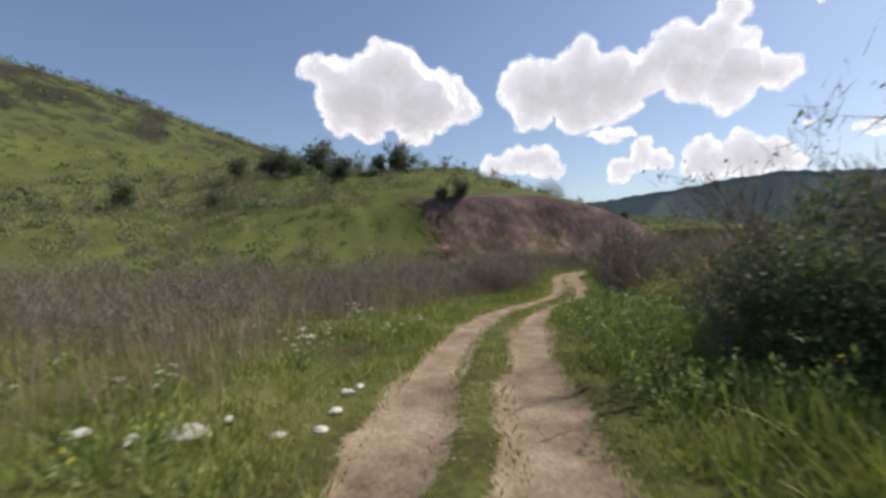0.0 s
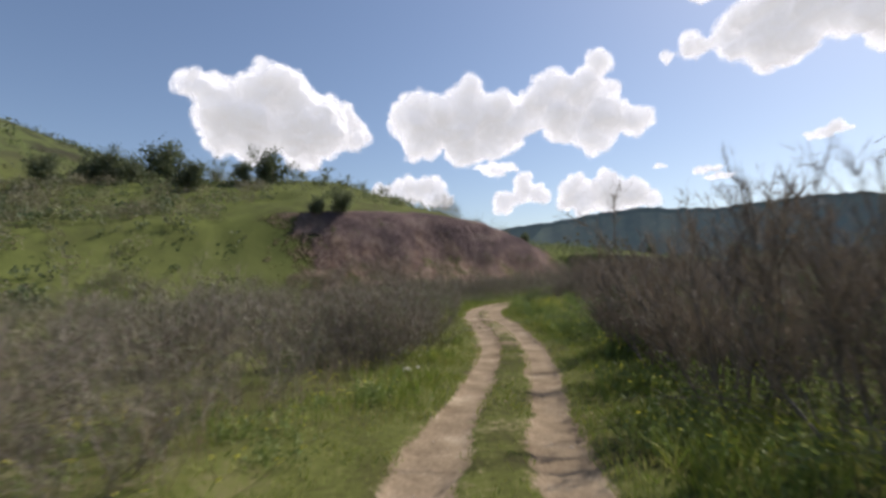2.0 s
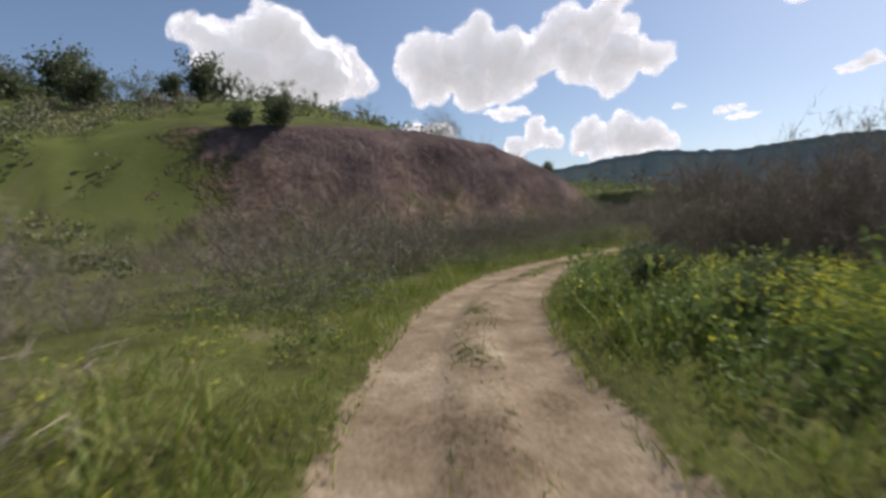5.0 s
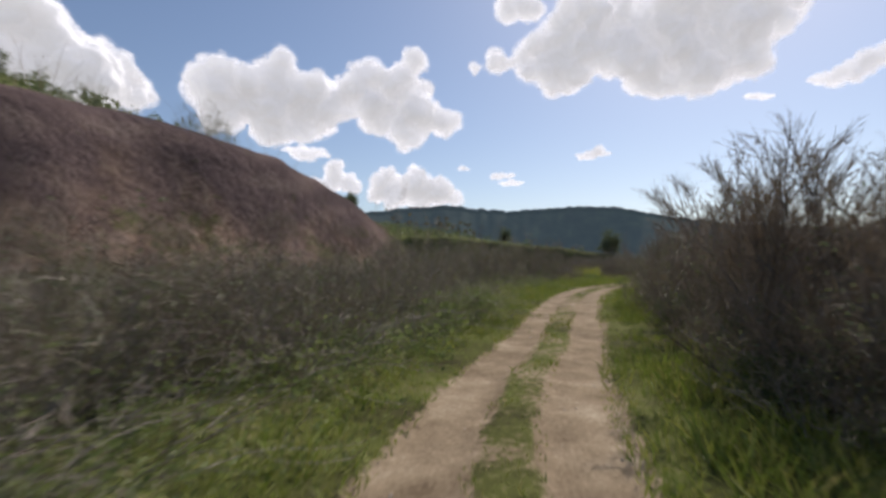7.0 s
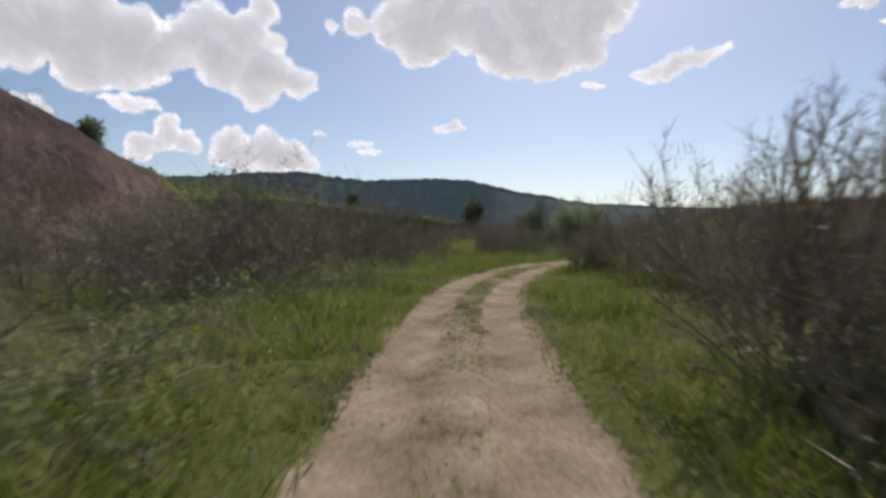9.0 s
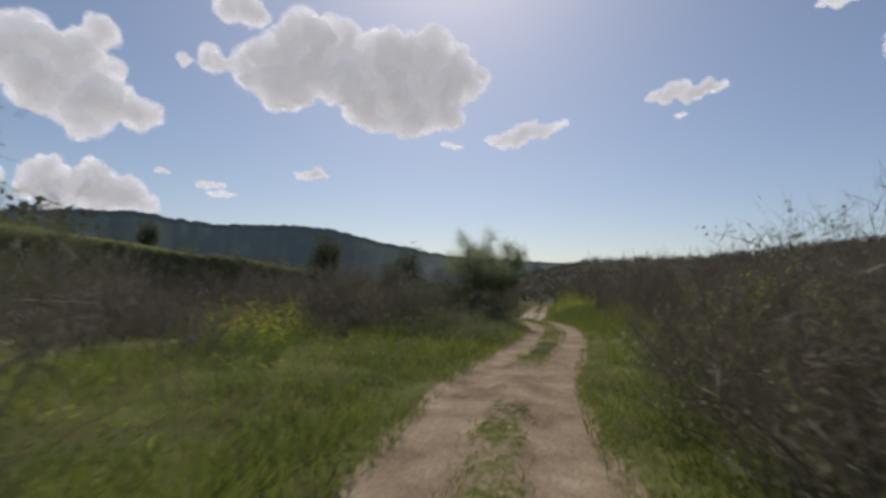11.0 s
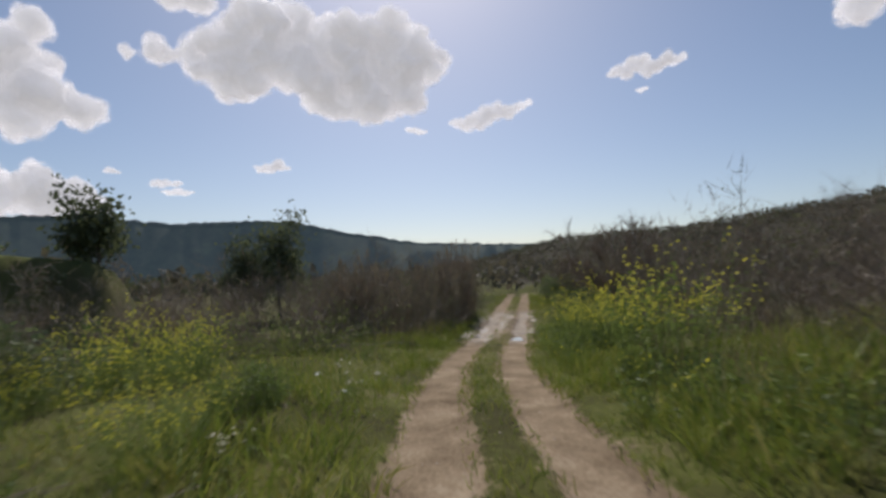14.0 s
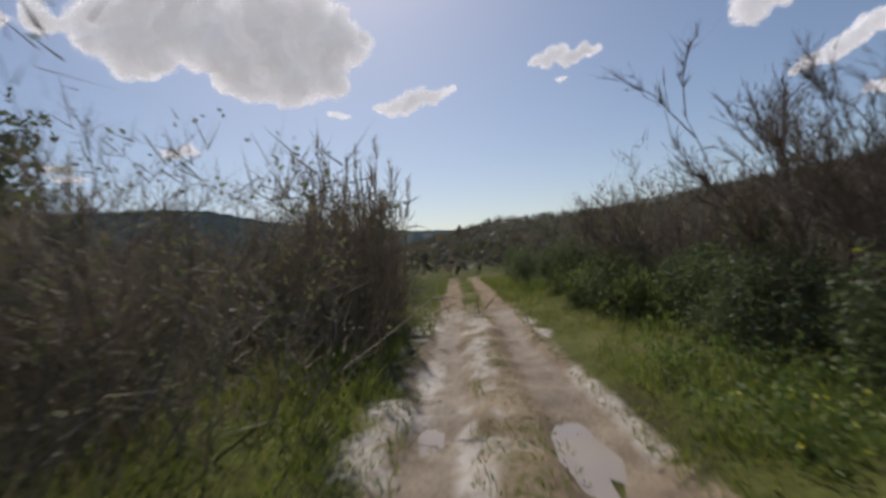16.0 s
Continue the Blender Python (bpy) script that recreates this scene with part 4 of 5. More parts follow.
# left of the track
band(SHRUB, 8, 23, -9.0, -5.0, 26, 0.5, 0.72, 101)
band(SHRUB, 23, 31, -9.0, -4.6, 12, 0.7, 0.95, 118)
band(THORN, -4, 12, -17, -9.5, 26, 0.45, 0.7, 102)
band(SHRUB, 13, 22, -5.2, -3.5, 14, 0.5, 0.66, 103)
band(SHRUB, 24, 31, -5.2, -3.9, 9, 0.7, 0.95, 119)
band(SHRUB, 25, 35, -4.2, -3.0, 10, 0.65, 0.9, 104)
band(SHRUB, 43, 76, -8.0, -3.7, 50, 0.8, 1.05, 105)
band(SHRUB, 32, 43, -9.5, -4.6, 20, 0.4, 0.58, 120)
band(BRAMBLE, 42, 76, -4.0, -2.9, 30, 0.65, 1.0, 106)
band(THORN, 74, 100, -13, -7.5, 24, 0.8, 1.1, 107)
band(BRAMBLE, 76, 90, -8, -5.5, 6, 0.7, 1.0, 108)
band(BRAMBLE, 93, 106, -4.4, -2.7, 22, 0.7, 1.0, 109)
band(SHRUB, 93, 104, -9, -5.0, 12, 0.9, 1.2, 110)
band(GREENBUSH, 100, 105, -5.5, -3.3, 5, 0.9, 1.2, 111)
band(THORN, 107, 122, -17, -8.0, 30, 0.8, 1.1, 112)
band(GREENBUSH, 109, 112, -8.5, -6.5, 3, 0.9, 1.1, 113, "mounded green bush overgrown with yellow flowers")
band(MUSTARD, 109, 113, -8.2, -5.5, 4, 0.5, 0.7, 114)
for k, (x, y, sc) in enumerate([(71.6, 80.4, 1.35), (72.9, 80.9, 1.3), (70.9, 81.2, 1.2)]):
    stand_one(BRAMBLE[k % 3], x, y, sc, k * 2.0, "rounded dusty bramble bush standing in the grass", "", 1.1)
band(SHRUB, 119, 140, -7, -3.1, 30, 1.0, 1.4, 116)
band(REED, 121, 142, -7.5, -3.0, 16, 0.65, 1.0, 117)
band(SHRUB, 27, 38, -3.9, -2.9, 13, 0.75, 1.0, 181)
band(BRAMBLE, 48, 64, -3.7, -2.6, 12, 0.7, 1.0, 182)
band(SHRUB, 45, 63, -4.8, -3.1, 24, 0.6, 0.85, 186)
band(SHRUB, 74, 85, -7.5, -4.6, 18, 1.0, 1.3, 183)
# right of the track
band(SHRUB, 3, 9, 4.2, 7.5, 8, 1.0, 1.35, 121)
band(GREENBUSH, 3, 12, 3.8, 5.5, 5, 0.8, 1.1, 122)
band(THORN, 9, 31, 5.0, 10, 34, 0.7, 0.95, 123)
band(BRAMBLE, 16, 34, 3.4, 5.0, 12, 0.7, 1.0, 124)
band(GREENBUSH, 24, 32, 3.3, 5.0, 6, 0.9, 1.1, 125)
band(THORN, 34, 48, 6.0, 11, 14, 0.8, 1.0, 126)
band(GREENBUSH, 46, 66, 2.7, 3.5, 12, 0.4, 0.6, 171)
band(GREENBUSH, 40, 45, 2.3, 3.6, 5, 0.4, 0.55, 173)
band(THORN, 103, 118, 6.4, 8.6, 16, 0.65, 0.85, 174)
band(SHRUB, 48, 66, 3.0, 7.0, 36, 0.75, 1.0, 127)
band(SHRUB, 52, 72, 2.9, 4.4, 30, 0.6, 0.8, 172)
band(SHRUB, 66, 80, 3.8, 8, 24, 0.75, 1.0, 128)
band(SHRUB, 83, 91, 3.4, 7.0, 22, 0.75, 1.0, 129)
band(SHRUB, 82, 90, 2.5, 3.5, 16, 0.55, 0.75, 199)
band(SHRUB, 78, 84, 6.0, 9, 6, 0.7, 0.9, 130)
band(THORN, 90, 120, 8.5, 14, 62, 0.95, 1.35, 131)
for k, (x, y, sc) in enumerate([(68.6, 70.8, 1.3), (69.8, 70.9, 1.15), (59.6, 64.6, 1.0), (42.2, 62.6, 1.0), (44.6, 63.0, 1.0), (47.4, 63.8, 1.25), (48.6, 63.4, 1.2), (44.2, 73.9, 0.75), (46.1, 75.0, 0.85), (43.0, 72.9, 0.7), (45.0, 75.4, 0.85), (75.3, 72.9, 1.2), (74.2, 72.5, 1.15), (76.6, 73.0, 1.1), (62.6, 75.4, 0.6), (63.4, 75.9, 0.55), (66.6, 79.7, 0.9), (65.7, 79.3, 0.85), (67.4, 80.4, 0.95), (64.9, 80.0, 0.9), (66.0, 80.8, 1.0)]):
    stand_one(MUSTARD[k % 2], x, y, sc, k * 1.9, "", "", 1.0)
band(MUSTARD, 117, 122, 3.0, 3.8, 4, 0.8, 1.1, 170)
band(SHRUB, 119, 146, 4.4, 10, 40, 1.05, 1.5, 134)
band(GREENBUSH, 121, 138, 3.3, 4.6, 10, 0.7, 1.0, 135)
band(THORN, -4, 36, -14, -8.5, 24, 0.45, 0.65, 136)
band(THORN, 36, 60, -14, -8.5, 16, 0.75, 1.0, 143)
band(THORN, 30, 76, 7.5, 14, 26, 0.9, 1.15, 137)
band(SHRUB, 96, 106, -5.2, -4.0, 8, 0.65, 0.9, 138)
band(THORN, 118, 146, -13, -6.5, 20, 1.0, 1.3, 139)
band(SHRUB, 100, 112, 4.8, 8.5, 18, 0.8, 1.15, 196)
band(THORN, 48, 66, 5.2, 9.5, 18, 1.0, 1.35, 198)
band(BRAMBLE, 128, 146, -3.6, -2.2, 14, 0.7, 1.0, 191)
band(GREENBUSH, 130, 147, 2.2, 3.4, 10, 0.7, 1.0, 192)
band(MUSTARD, 12, 18, 3.4, 4.6, 4, 0.6, 0.85, 193)
band(MUSTARD, 16, 19, -5.2, -4.2, 3, 0.4, 0.55, 194)
band(MUSTARD, 30, 44, 2.9, 5.0, 11, 0.45, 0.7, 195)
for k, (q, lat, sc) in enumerate([(129.5, 3.2, 1.0), (131.0, 3.6, 1.1), (132.6, 3.3, 0.9), (134.5, 3.4, 1.0), (32.5, 4.4, 0.75), (36.5, 4.8, 0.7), (27.4, 3.5, 0.6), (110.0, -2.9, 0.55), (111.0, -3.3, 0.5), (60.2, -2.9, 0.6), (61.4, -2.7, 0.6), (62.5, -2.6, 0.65), (63.8, -2.6, 0.6), (65.0, -2.7, 0.55)]):
    x, y = on_track(q, lat)
    stand_one(LUSH, float(x), float(y), sc, k * 1.7, "", "", 1.0)
# belts further out
def belt(kinds, zones, seed, label):
    """The dense scrub behind, too thick to tell one bush from the next."""
    rng = np.random.RandomState(seed)
    groups = {}
    for s0, s1, l0, l1, count, grade in zones:
        for _ in range(count):
            x, y = on_track(rng.uniform(s0, s1), rng.uniform(l0, l1))
            d, top, wide, bare = hill_of(np.array([x]), np.array([y]))
            if abs(track_of([x], [y])[1][0]) < min(abs(l0), abs(l1)) or (bare[0] > 0.25 and -1 < d[0] < wide[0] + 5) or terrace(np.array([x]), np.array([y]))[0][0] > 0.9:
                continue
            k = kinds[rng.randint(len(kinds))]
            m = Matrix.Translation((float(x), float(y), float(height([x], [y])[0]))) @ Matrix.Rotation(rng.uniform(0, 6.28), 4, "Z") @ Matrix.Scale(rng.uniform(0.9, 1.3) * grade, 4)
            groups.setdefault(k, []).append(np.array(m))
    parts = []
    for k, ms in groups.items():
        me = k.children[0].data
        co = np.empty(len(me.vertices) * 3)
        me.vertices.foreach_get("co", co)
        co = np.c_[co.reshape(-1, 3), np.ones(len(me.vertices))]
        tri = np.array([p.vertices[:] for p in me.polygons])
        for m in ms:
            parts.append(((co @ m.T)[:, :3], tri))
    base = np.cumsum([0] + [len(v) for v, _ in parts])
    ob = mesh_object("thicket_belt", np.concatenate([v for v, _ in parts]), np.concatenate([f + n for (_, f), n in zip(parts, base)]), TWIG)
    return tagged(ob, label, "scrub", kind="stuff")


def foot_scrub(kinds, seed, count):
    rng = np.random.RandomState(seed)
    for k in range(count):
        t = rng.uniform(3.2, 8.2)
        i = int(t)
        a, b = FOOT[i], FOOT[i + 1]
        at = a + (b - a) * (t - i)
        n = np.array([-(b - a)[1], (b - a)[0]]) / np.hypot(*(b - a))
        at = at + n * rng.uniform(-13, 4.0)
        if abs(track_of([at[0]], [at[1]])[1][0]) > 12:
            stand_one(kinds[k % len(kinds)], float(at[0]), float(at[1]), rng.uniform(0.55, 0.85), k * 1.3, "grey-brown scrub growing below the bare scarp", "", 0.85)


foot_scrub([THICK[0], THICK[2], OLIVE[0]], 149, 90)
belt(THICK, [(-6, 60, -32, -13, 80, 0.55), (60, 150, -36, -14, 70, 1.0), (-6, 70, 13, 38, 70, 1.0), (70, 160, 14, 44, 80, 1.0)], 141, "dense grey-brown leafless scrub filling the valley floor")
band(THICK, 62, 118, -16, -11, 14, 0.9, 1.1, 148)
for k in range(260):
    q = np.random.RandomState(900 + k)
    x, y = q.uniform(-80, -2), q.uniform(34, 92)
    d = hill_of(np.array([x]), np.array([y]))
    if -16 < d[0][0] < 26 and d[3][0] < 0.3 and q.rand() < 1.15 - (d[0][0] + 16) / 42:
        stand_one(OLIVE[k % 2], x, y, q.uniform(0.35, 0.85), k * 2.3, "", "", 0.9)
band(OLIVE, 8, 46, -26, -11, 46, 0.45, 0.75, 145)
band(OLIVE, 60, 120, -40, -20, 26, 0.7, 1.1, 146)
band(OLIVE, 76, 100, -34, -17, 26, 0.9, 1.4, 197)
band(THICK, 143, 160, -6, 6, 16, 0.8, 1.1, 147)
# weeds along the verges
band(HERB, 4, 20, 1.8, 4.6, 60, 0.8, 1.4, 150)
band(HERB, 20, 36, 1.9, 3.6, 30, 0.8, 1.3, 151)
band(HERB, 30, 40, 2.0, 5.0, 34, 0.9, 1.5, 157)
band(HERB, 38, 47, 1.9, 5.0, 44, 1.0, 1.6, 152)
band(HERB, 2, 120, -4.5, -1.9, 70, 0.5, 1.0, 153)
band(HERB, 108, 126, 1.8, 3.0, 30, 0.8, 1.3, 154)
band(HERB, 138, 150, -2.5, 2.5, 34, 0.8, 1.3, 156)
band(HERB, 84, 112, 2.2, 5.0, 30, 0.5, 0.9, 155)

# bare tamarisks
for k, (x, y, sc) in enumerate([(58.8, 66.5, 0.95), (62.4, 63.3, 1.0), (5.7, 17.3, 0.9), (6.1, 19.2, 1.05), (6.7, 20.4, 0.8), (7.1, 21.6, 0.7), (7.6, 23.0, 0.92), (8.4, 25.7, 0.9), (9.2, 26.9, 0.8), (11.0, 30.4, 0.85), (17.5, 38.0, 0.8), (18.0, 48.9, 0.95), (19.0, 49.6, 1.1), (19.9, 50.2, 1.1), (22.0, 51.6, 0.95), (23.2, 52.1, 0.95), (24.2, 53.5, 0.95), (26.2, 55.0, 0.8), (28.2, 57.5, 0.85), (4.9, 6.3, 0.9), (6.0, 6.6, 0.9), (82.0, 72.0, 1.5), (84.8, 72.7, 0.9), (80.6, 71.2, 1.45), (87, 74.0, 0.95)]):
    stand_one(TAMARISK[k % 2], x, y, sc, k * 1.7, "", "", 1.0)

BIGBUSH = leafy_bush(38, 2.8, 3.2, 5600, LEAF_DARK, "tall dark evergreen bush crowding the track", "evergreen_bush", 0.06)
for k, (x, y, sc) in enumerate([(12.6, 30.9, 0.8), (4.4, 6.0, 0.9), (5.6, 8.0, 0.8), (82.6, 72.9, 0.8), (24.2, 50.2, 0.8), (60.1, 75.1, 0.45)]):
    stand_one(BIGBUSH, x, y, sc, k * 1.4, "", "", 1.0)
band([BIGBUSH], 19, 29, 4.9, 6.2, 4, 0.65, 0.85, 184)
band(OLIVE, 16, 30, 6.5, 9.5, 10, 0.75, 1.0, 185, "olive-brown scrub coming into leaf behind the verge")
for k, (x, y, sc) in enumerate([(43.0, 74.6, 0.65), (44.3, 75.2, 0.6)]):
    stand_one(SHRUB[k], x, y, sc, k * 1.4, "low mound of dead brush in the meadow", "", 0.9)
for k, (x, y, sc) in enumerate([(83.5, 80.0, 1.2), (85.0, 80.4, 1.3), (82.0, 79.6, 1.1), (86.5, 80.8, 1.2)]):
    stand_one(REED[k % 2], x, y, sc, k * 1.4, "", "", 1.05)

# trees
duo = [tree(71, 4.4, 3.6, 34000, LEAF_FEATHER, 3, 0.022, "feathery grey-green tree with thin forking trunks", "leafy_tree", 0.042, 0.32, 0.24, 2.4, fine=20, crown=(3.1, 1.4, 1.4)),
       tree(79, 3.7, 3.6, 26000, LEAF_FEATHER, 3, 0.022, "rounded feathery green tree with thin forking trunks", "leafy_tree", 0.040, 0.32, 0.24, 2.4, fine=20, crown=(2.75, 1.35, 1.15))]
stand_one(duo[0], 57.65, 73.9, 1.0, 0.4, "", "pair of trees by the track", 1.0)
stand_one(duo[1], 58.42, 73.4, 1.08, 1.9, "", "pair of trees by the track", 1.0)
for k, (x, y, sc) in enumerate([(55.0, 74.2, 0.8), (56.4, 73.6, 0.7), (57.6, 74.2, 0.8), (59.0, 74.2, 0.8), (55.4, 75.6, 0.9), (58.0, 75.6, 0.9), (53.6, 73.6, 0.7), (59.6, 75.2, 0.8), (57.0, 73.8, 0.75), (58.0, 73.5, 0.7), (58.9, 73.6, 0.7), (56.6, 73.7, 0.7), (58.6, 73.6, 0.8), (59.6, 73.9, 0.75), (58.3, 74.6, 0.8), (59.3, 73.9, 0.75), (60.0, 74.1, 0.7), (58.4, 73.5, 0.7), (57.6, 73.4, 0.72), (54.6, 73.4, 0.7), (55.8, 73.4, 0.65)]):
    stand_one((SHRUB[3], BRAMBLE[0], SHRUB[1], BRAMBLE[2])[k % 4], x, y, sc, k * 1.1, "", "", 1.0)
for k, (x, y, sc) in enumerate([(57.7, 72.95, 0.55), (58.3, 73.1, 0.55), (57.1, 72.95, 0.5), (58.9, 73.2, 0.5)]):
    stand_one((GREENBUSH[0], LUSH)[k % 2], x, y, sc, k * 1.3, "", "", 1.1)
for k, (x, y, sc) in enumerate([(55.6, 72.75, 0.42), (56.3, 72.7, 0.4), (54.8, 72.5, 0.4), (54.0, 72.4, 0.36)]):
    stand_one(LUSH, x, y, sc, k * 1.9, "", "", 0.9)
ROUND = [tree(81, 5.0, 5.6, 2100, LEAF_HILL, 1, 0.27, "round dark evergreen tree on the hillside", "evergreen_tree", 0.14, 0.2, 0.5), tree(82, 4.2, 5.4, 2000, LEAF_HILL, 2, 0.27, "round dark evergreen tree on the hillside", "evergreen_tree", 0.12, 0.15, 0.5)]
SLENDER = tree(86, 5.8, 4.4, 3400, LEAF_HILL, 2, 0.15, "slim dark evergreen tree rising out of the scrub", "evergreen_tree", 0.09, 0.4, 0.45)
stand_one(SLENDER, 84.2, 91.3, 1.12, 0.6, "", "", 1.0)
stand_one(SLENDER, 82.9, 92.2, 0.85, 2.4, "", "", 1.0)
SPARSE = [tree(84, 4.5, 3.6, 900, LEAF_OLIVE, 2, 0.14, "thin grey-green tree on the ridge", "ridge_tree", 0.08, 0.2, 0.4)]
for k, (x, y, sc) in enumerate([(-29.4, 107, 1.35), (-12, 105.5, 1.2), (-37, 104, 1.0), (-33, 101, 0.9), (-24, 98, 1.0), (-41, 106, 1.1), (-16.5, 106, 0.7), (19.2, 112.6, 0.45), (20.7, 104.2, 0.5), (22.6, 104.6, 0.4), (0.3, 79.5, 0.6), (-2.5, 79, 0.45), (-44, 99, 0.9),
                                (76.3, 96.8, 0.74), (33.4, 99.0, 0.35), (-40, 80, 0.7), (-52, 74, 0.8), (36.1, 115, 0.4), (32.5, 96.5, 0.35), (69.0, 113.5, 0.5)]):
    stand_one(ROUND[k % 2], x, y, sc, k * 2.1, "", "", 1.0)
for k, (x, y, sc) in enumerate([(-18, 106, 1.0), (-21, 107, 1.1), (-24, 107, 0.9), (-8, 107, 0.9), (-3, 108, 0.9), (1, 109.5, 0.7), (5, 110, 0.6), (9, 111, 0.6), (-33, 106, 0.8), (26, 113, 0.35)]):
    stand_one(SPARSE[0], x, y, sc, k * 1.3, "", "", 1.0)


# ---- clouds, some two kilometres off ----
def cloud(blobs, seed, label="white cumulus cloud in a blue sky"):
    """blobs: azimuth, elevation and radius in degrees, seen from the valley."""
    rng = np.random.RandomState(seed)
    D = 2000.0
    c = np.array([30.0, 40.0, 1.0])
    bm = bmesh.new()
    big = max(b[2] for b in blobs)
    for az, el, r in blobs:
        for k in range(int(10 + 5 * r)):
            if k == 0:
                a, e, q = az, el, r * 0.84
            else:
                t = rng.uniform(0, 2 * np.pi)
                q = r * rng.uniform(0.2, 0.5)
                m = (r * 1.06 - q) * rng.uniform(0.75, 1.02)
                a, e = az + np.cos(t) * m / np.cos(np.radians(el)), el + np.sin(t) * m * 0.95
            d = D + rng.uniform(-20, 20) * r
            a, e = np.radians(a), np.radians(e)
            at = c + d * np.array([np.sin(a) * np.cos(e), np.cos(a) * np.cos(e), np.sin(e)])
            bmesh.ops.create_icosphere(bm, subdivisions=2, radius=d * np.radians(q), matrix=Matrix.Translation(at))
    me = bpy.data.meshes.new("lump")
    bm.to_mesh(me)
    bm.free()
    tmp = new("lump", me)
    mod = tmp.modifiers.new("skin", "REMESH")
    mod.mode, mod.voxel_size = "VOXEL", 4.5 + 1.15 * min(big, 4)
    done = bpy.data.meshes.new_from_object(tmp.evaluated_get(bpy.context.evaluated_depsgraph_get()))
    bpy.data.objects.remove(tmp)
    bm = bmesh.new()
    bm.from_mesh(done)
    for _ in range(7):
        bmesh.ops.smooth_vert(bm, verts=bm.verts, factor=0.5, use_axis_x=True, use_axis_y=True, use_axis_z=True)
    bm.normal_update()
    ends = np.array([(e.verts[0].index, e.verts[1].index) for e in bm.edges])
    count = np.bincount(ends.ravel(), minlength=len(bm.verts))
    off = Vector((seed * 13.7, 0, 0))
    size = 9.0 * big**0.5
    for v in bm.verts:
        p = v.co / (6.5 * size) + off
        f = 0.60 * abs(noise.noise(p)) + 0.34 * abs(noise.noise(p * 2.3)) + 0.20 * abs(noise.noise(p * 5.1)) + 0.15 * noise.noise(p * 11)
        v.co += v.normal * (f - 0.17) * 3.6 * size
    for _ in range(2):
        bmesh.ops.smooth_vert(bm, verts=bm.verts, factor=0.5, use_axis_x=True, use_axis_y=True, use_axis_z=True)
    bm.normal_update()
    veil = np.array([abs((v.co - Vector(c)).normalized().dot(v.normal)) for v in bm.verts])
    for _ in range(2):
        veil = 0.4 * veil + 0.6 * (np.bincount(ends[:, 0], veil[ends[:, 1]], len(veil)) + np.bincount(ends[:, 1], veil[ends[:, 0]], len(veil))) / np.maximum(count, 1)
    # how far inside the outline each point lies, in degrees; sets the painted edge glow
    q = np.array([(v.co - Vector(c))[:] for v in bm.verts])
    el = np.degrees(np.arctan2(q[:, 2], np.hypot(q[:, 0], q[:, 1])))
    uv = np.stack([np.degrees(np.arctan2(q[:, 0], q[:, 1])) * np.cos(np.radians(el.mean())), el], 1)
    cell = 0.32
    at = ((uv - uv.min(0)) / cell).astype(int) + 2
    full = np.zeros(at.max(0) + 3, bool)
    full[at[:, 0], at[:, 1]] = True
    grown = full.copy()
    for k in (0, 1):
        grown |= np.roll(grown, 1, k) | np.roll(grown, -1, k)
    rim = np.argwhere(grown & ~full)
    rim = (rim - 1.5) * cell + uv.min(0)
    deep = np.array([np.sqrt(((rim - p) ** 2).sum(1).min()) for p in uv]) - cell * 0.6
    for _ in range(4):
        deep = 0.4 * deep + 0.6 * (np.bincount(ends[:, 0], deep[ends[:, 1]], len(deep)) + np.bincount(ends[:, 1], deep[ends[:, 0]], len(deep))) / np.maximum(count, 1)
    bm.to_mesh(done)
    bm.free()
    done.attributes.new("veil", "FLOAT", "POINT").data.foreach_set("value", veil.astype(np.float32))
    done.attributes.new("deep", "FLOAT", "POINT").data.foreach_set("value", np.clip(deep, 0, None).astype(np.float32))
    done.materials.clear()
    done.materials.append(CLOUD)
    done.polygons.foreach_set("use_smooth", [True] * len(done.polygons))
    ob = new("cloud", done)
    return tagged(ob, label, "cloud", "clouds")


def scrap(az, el, wide, high, seed, lean=0.0):
    """A small ragged cloud."""
    rng = np.random.RandomState(seed)
    n = max(4, int(wide / high * 3))
    t = np.linspace(-1, 1, n)
    blobs = [(az + u * wide / 2 * 0.9, el + lean * u * wide / 2 + rng.uniform(-0.2, 0.25) * high, high * (0.62 - 0.38 * abs(u) ** 1.5) * rng.uniform(0.8, 1.15)) for u in t]
    return cloud(blobs, seed, "small ragged white cloud in a blue sky")


cloud([(-13.2, 18.5, 4.0), (-8.8, 19.0, 4.9), (-3.4, 17.4, 3.7), (-0.5, 16.9, 2.6), (-11, 15.6, 2.8), (-5.3, 15.1, 2.8), (-17.2, 20.6, 1.8), (-9.5, 21.8, 2.2), (-14, 15.2, 2.1)], 1)
cloud([(8.3, 18.0, 3.8), (13.3, 18.8, 4.3), (18.0, 17.6, 3.5), (13.5, 15.0, 2.6), (8.0, 15.8, 2.4), (14, 22.4, 1.1), (17, 15, 2), (24.0, 19.4, 3.6), (27.8, 18.4, 4.2), (28.6, 15.0, 2.3), (33.0, 16.3, 1.8), (30.6, 17.2, 2.2), (29.5, 23.0, 1.7), (25, 16.6, 2.2), (21.3, 18.3, 2.4)], 2)
cloud([(6.5, 10.4, 2.1), (9.3, 10.2, 2.2), (3.5, 10.0, 1.5), (11, 9.0, 1.2)], 4)
cloud([(20.3, 11.0, 1.4), (18.0, 8.6, 1.5), (22, 9.2, 1.4), (20, 9.3, 1.4)], 5)
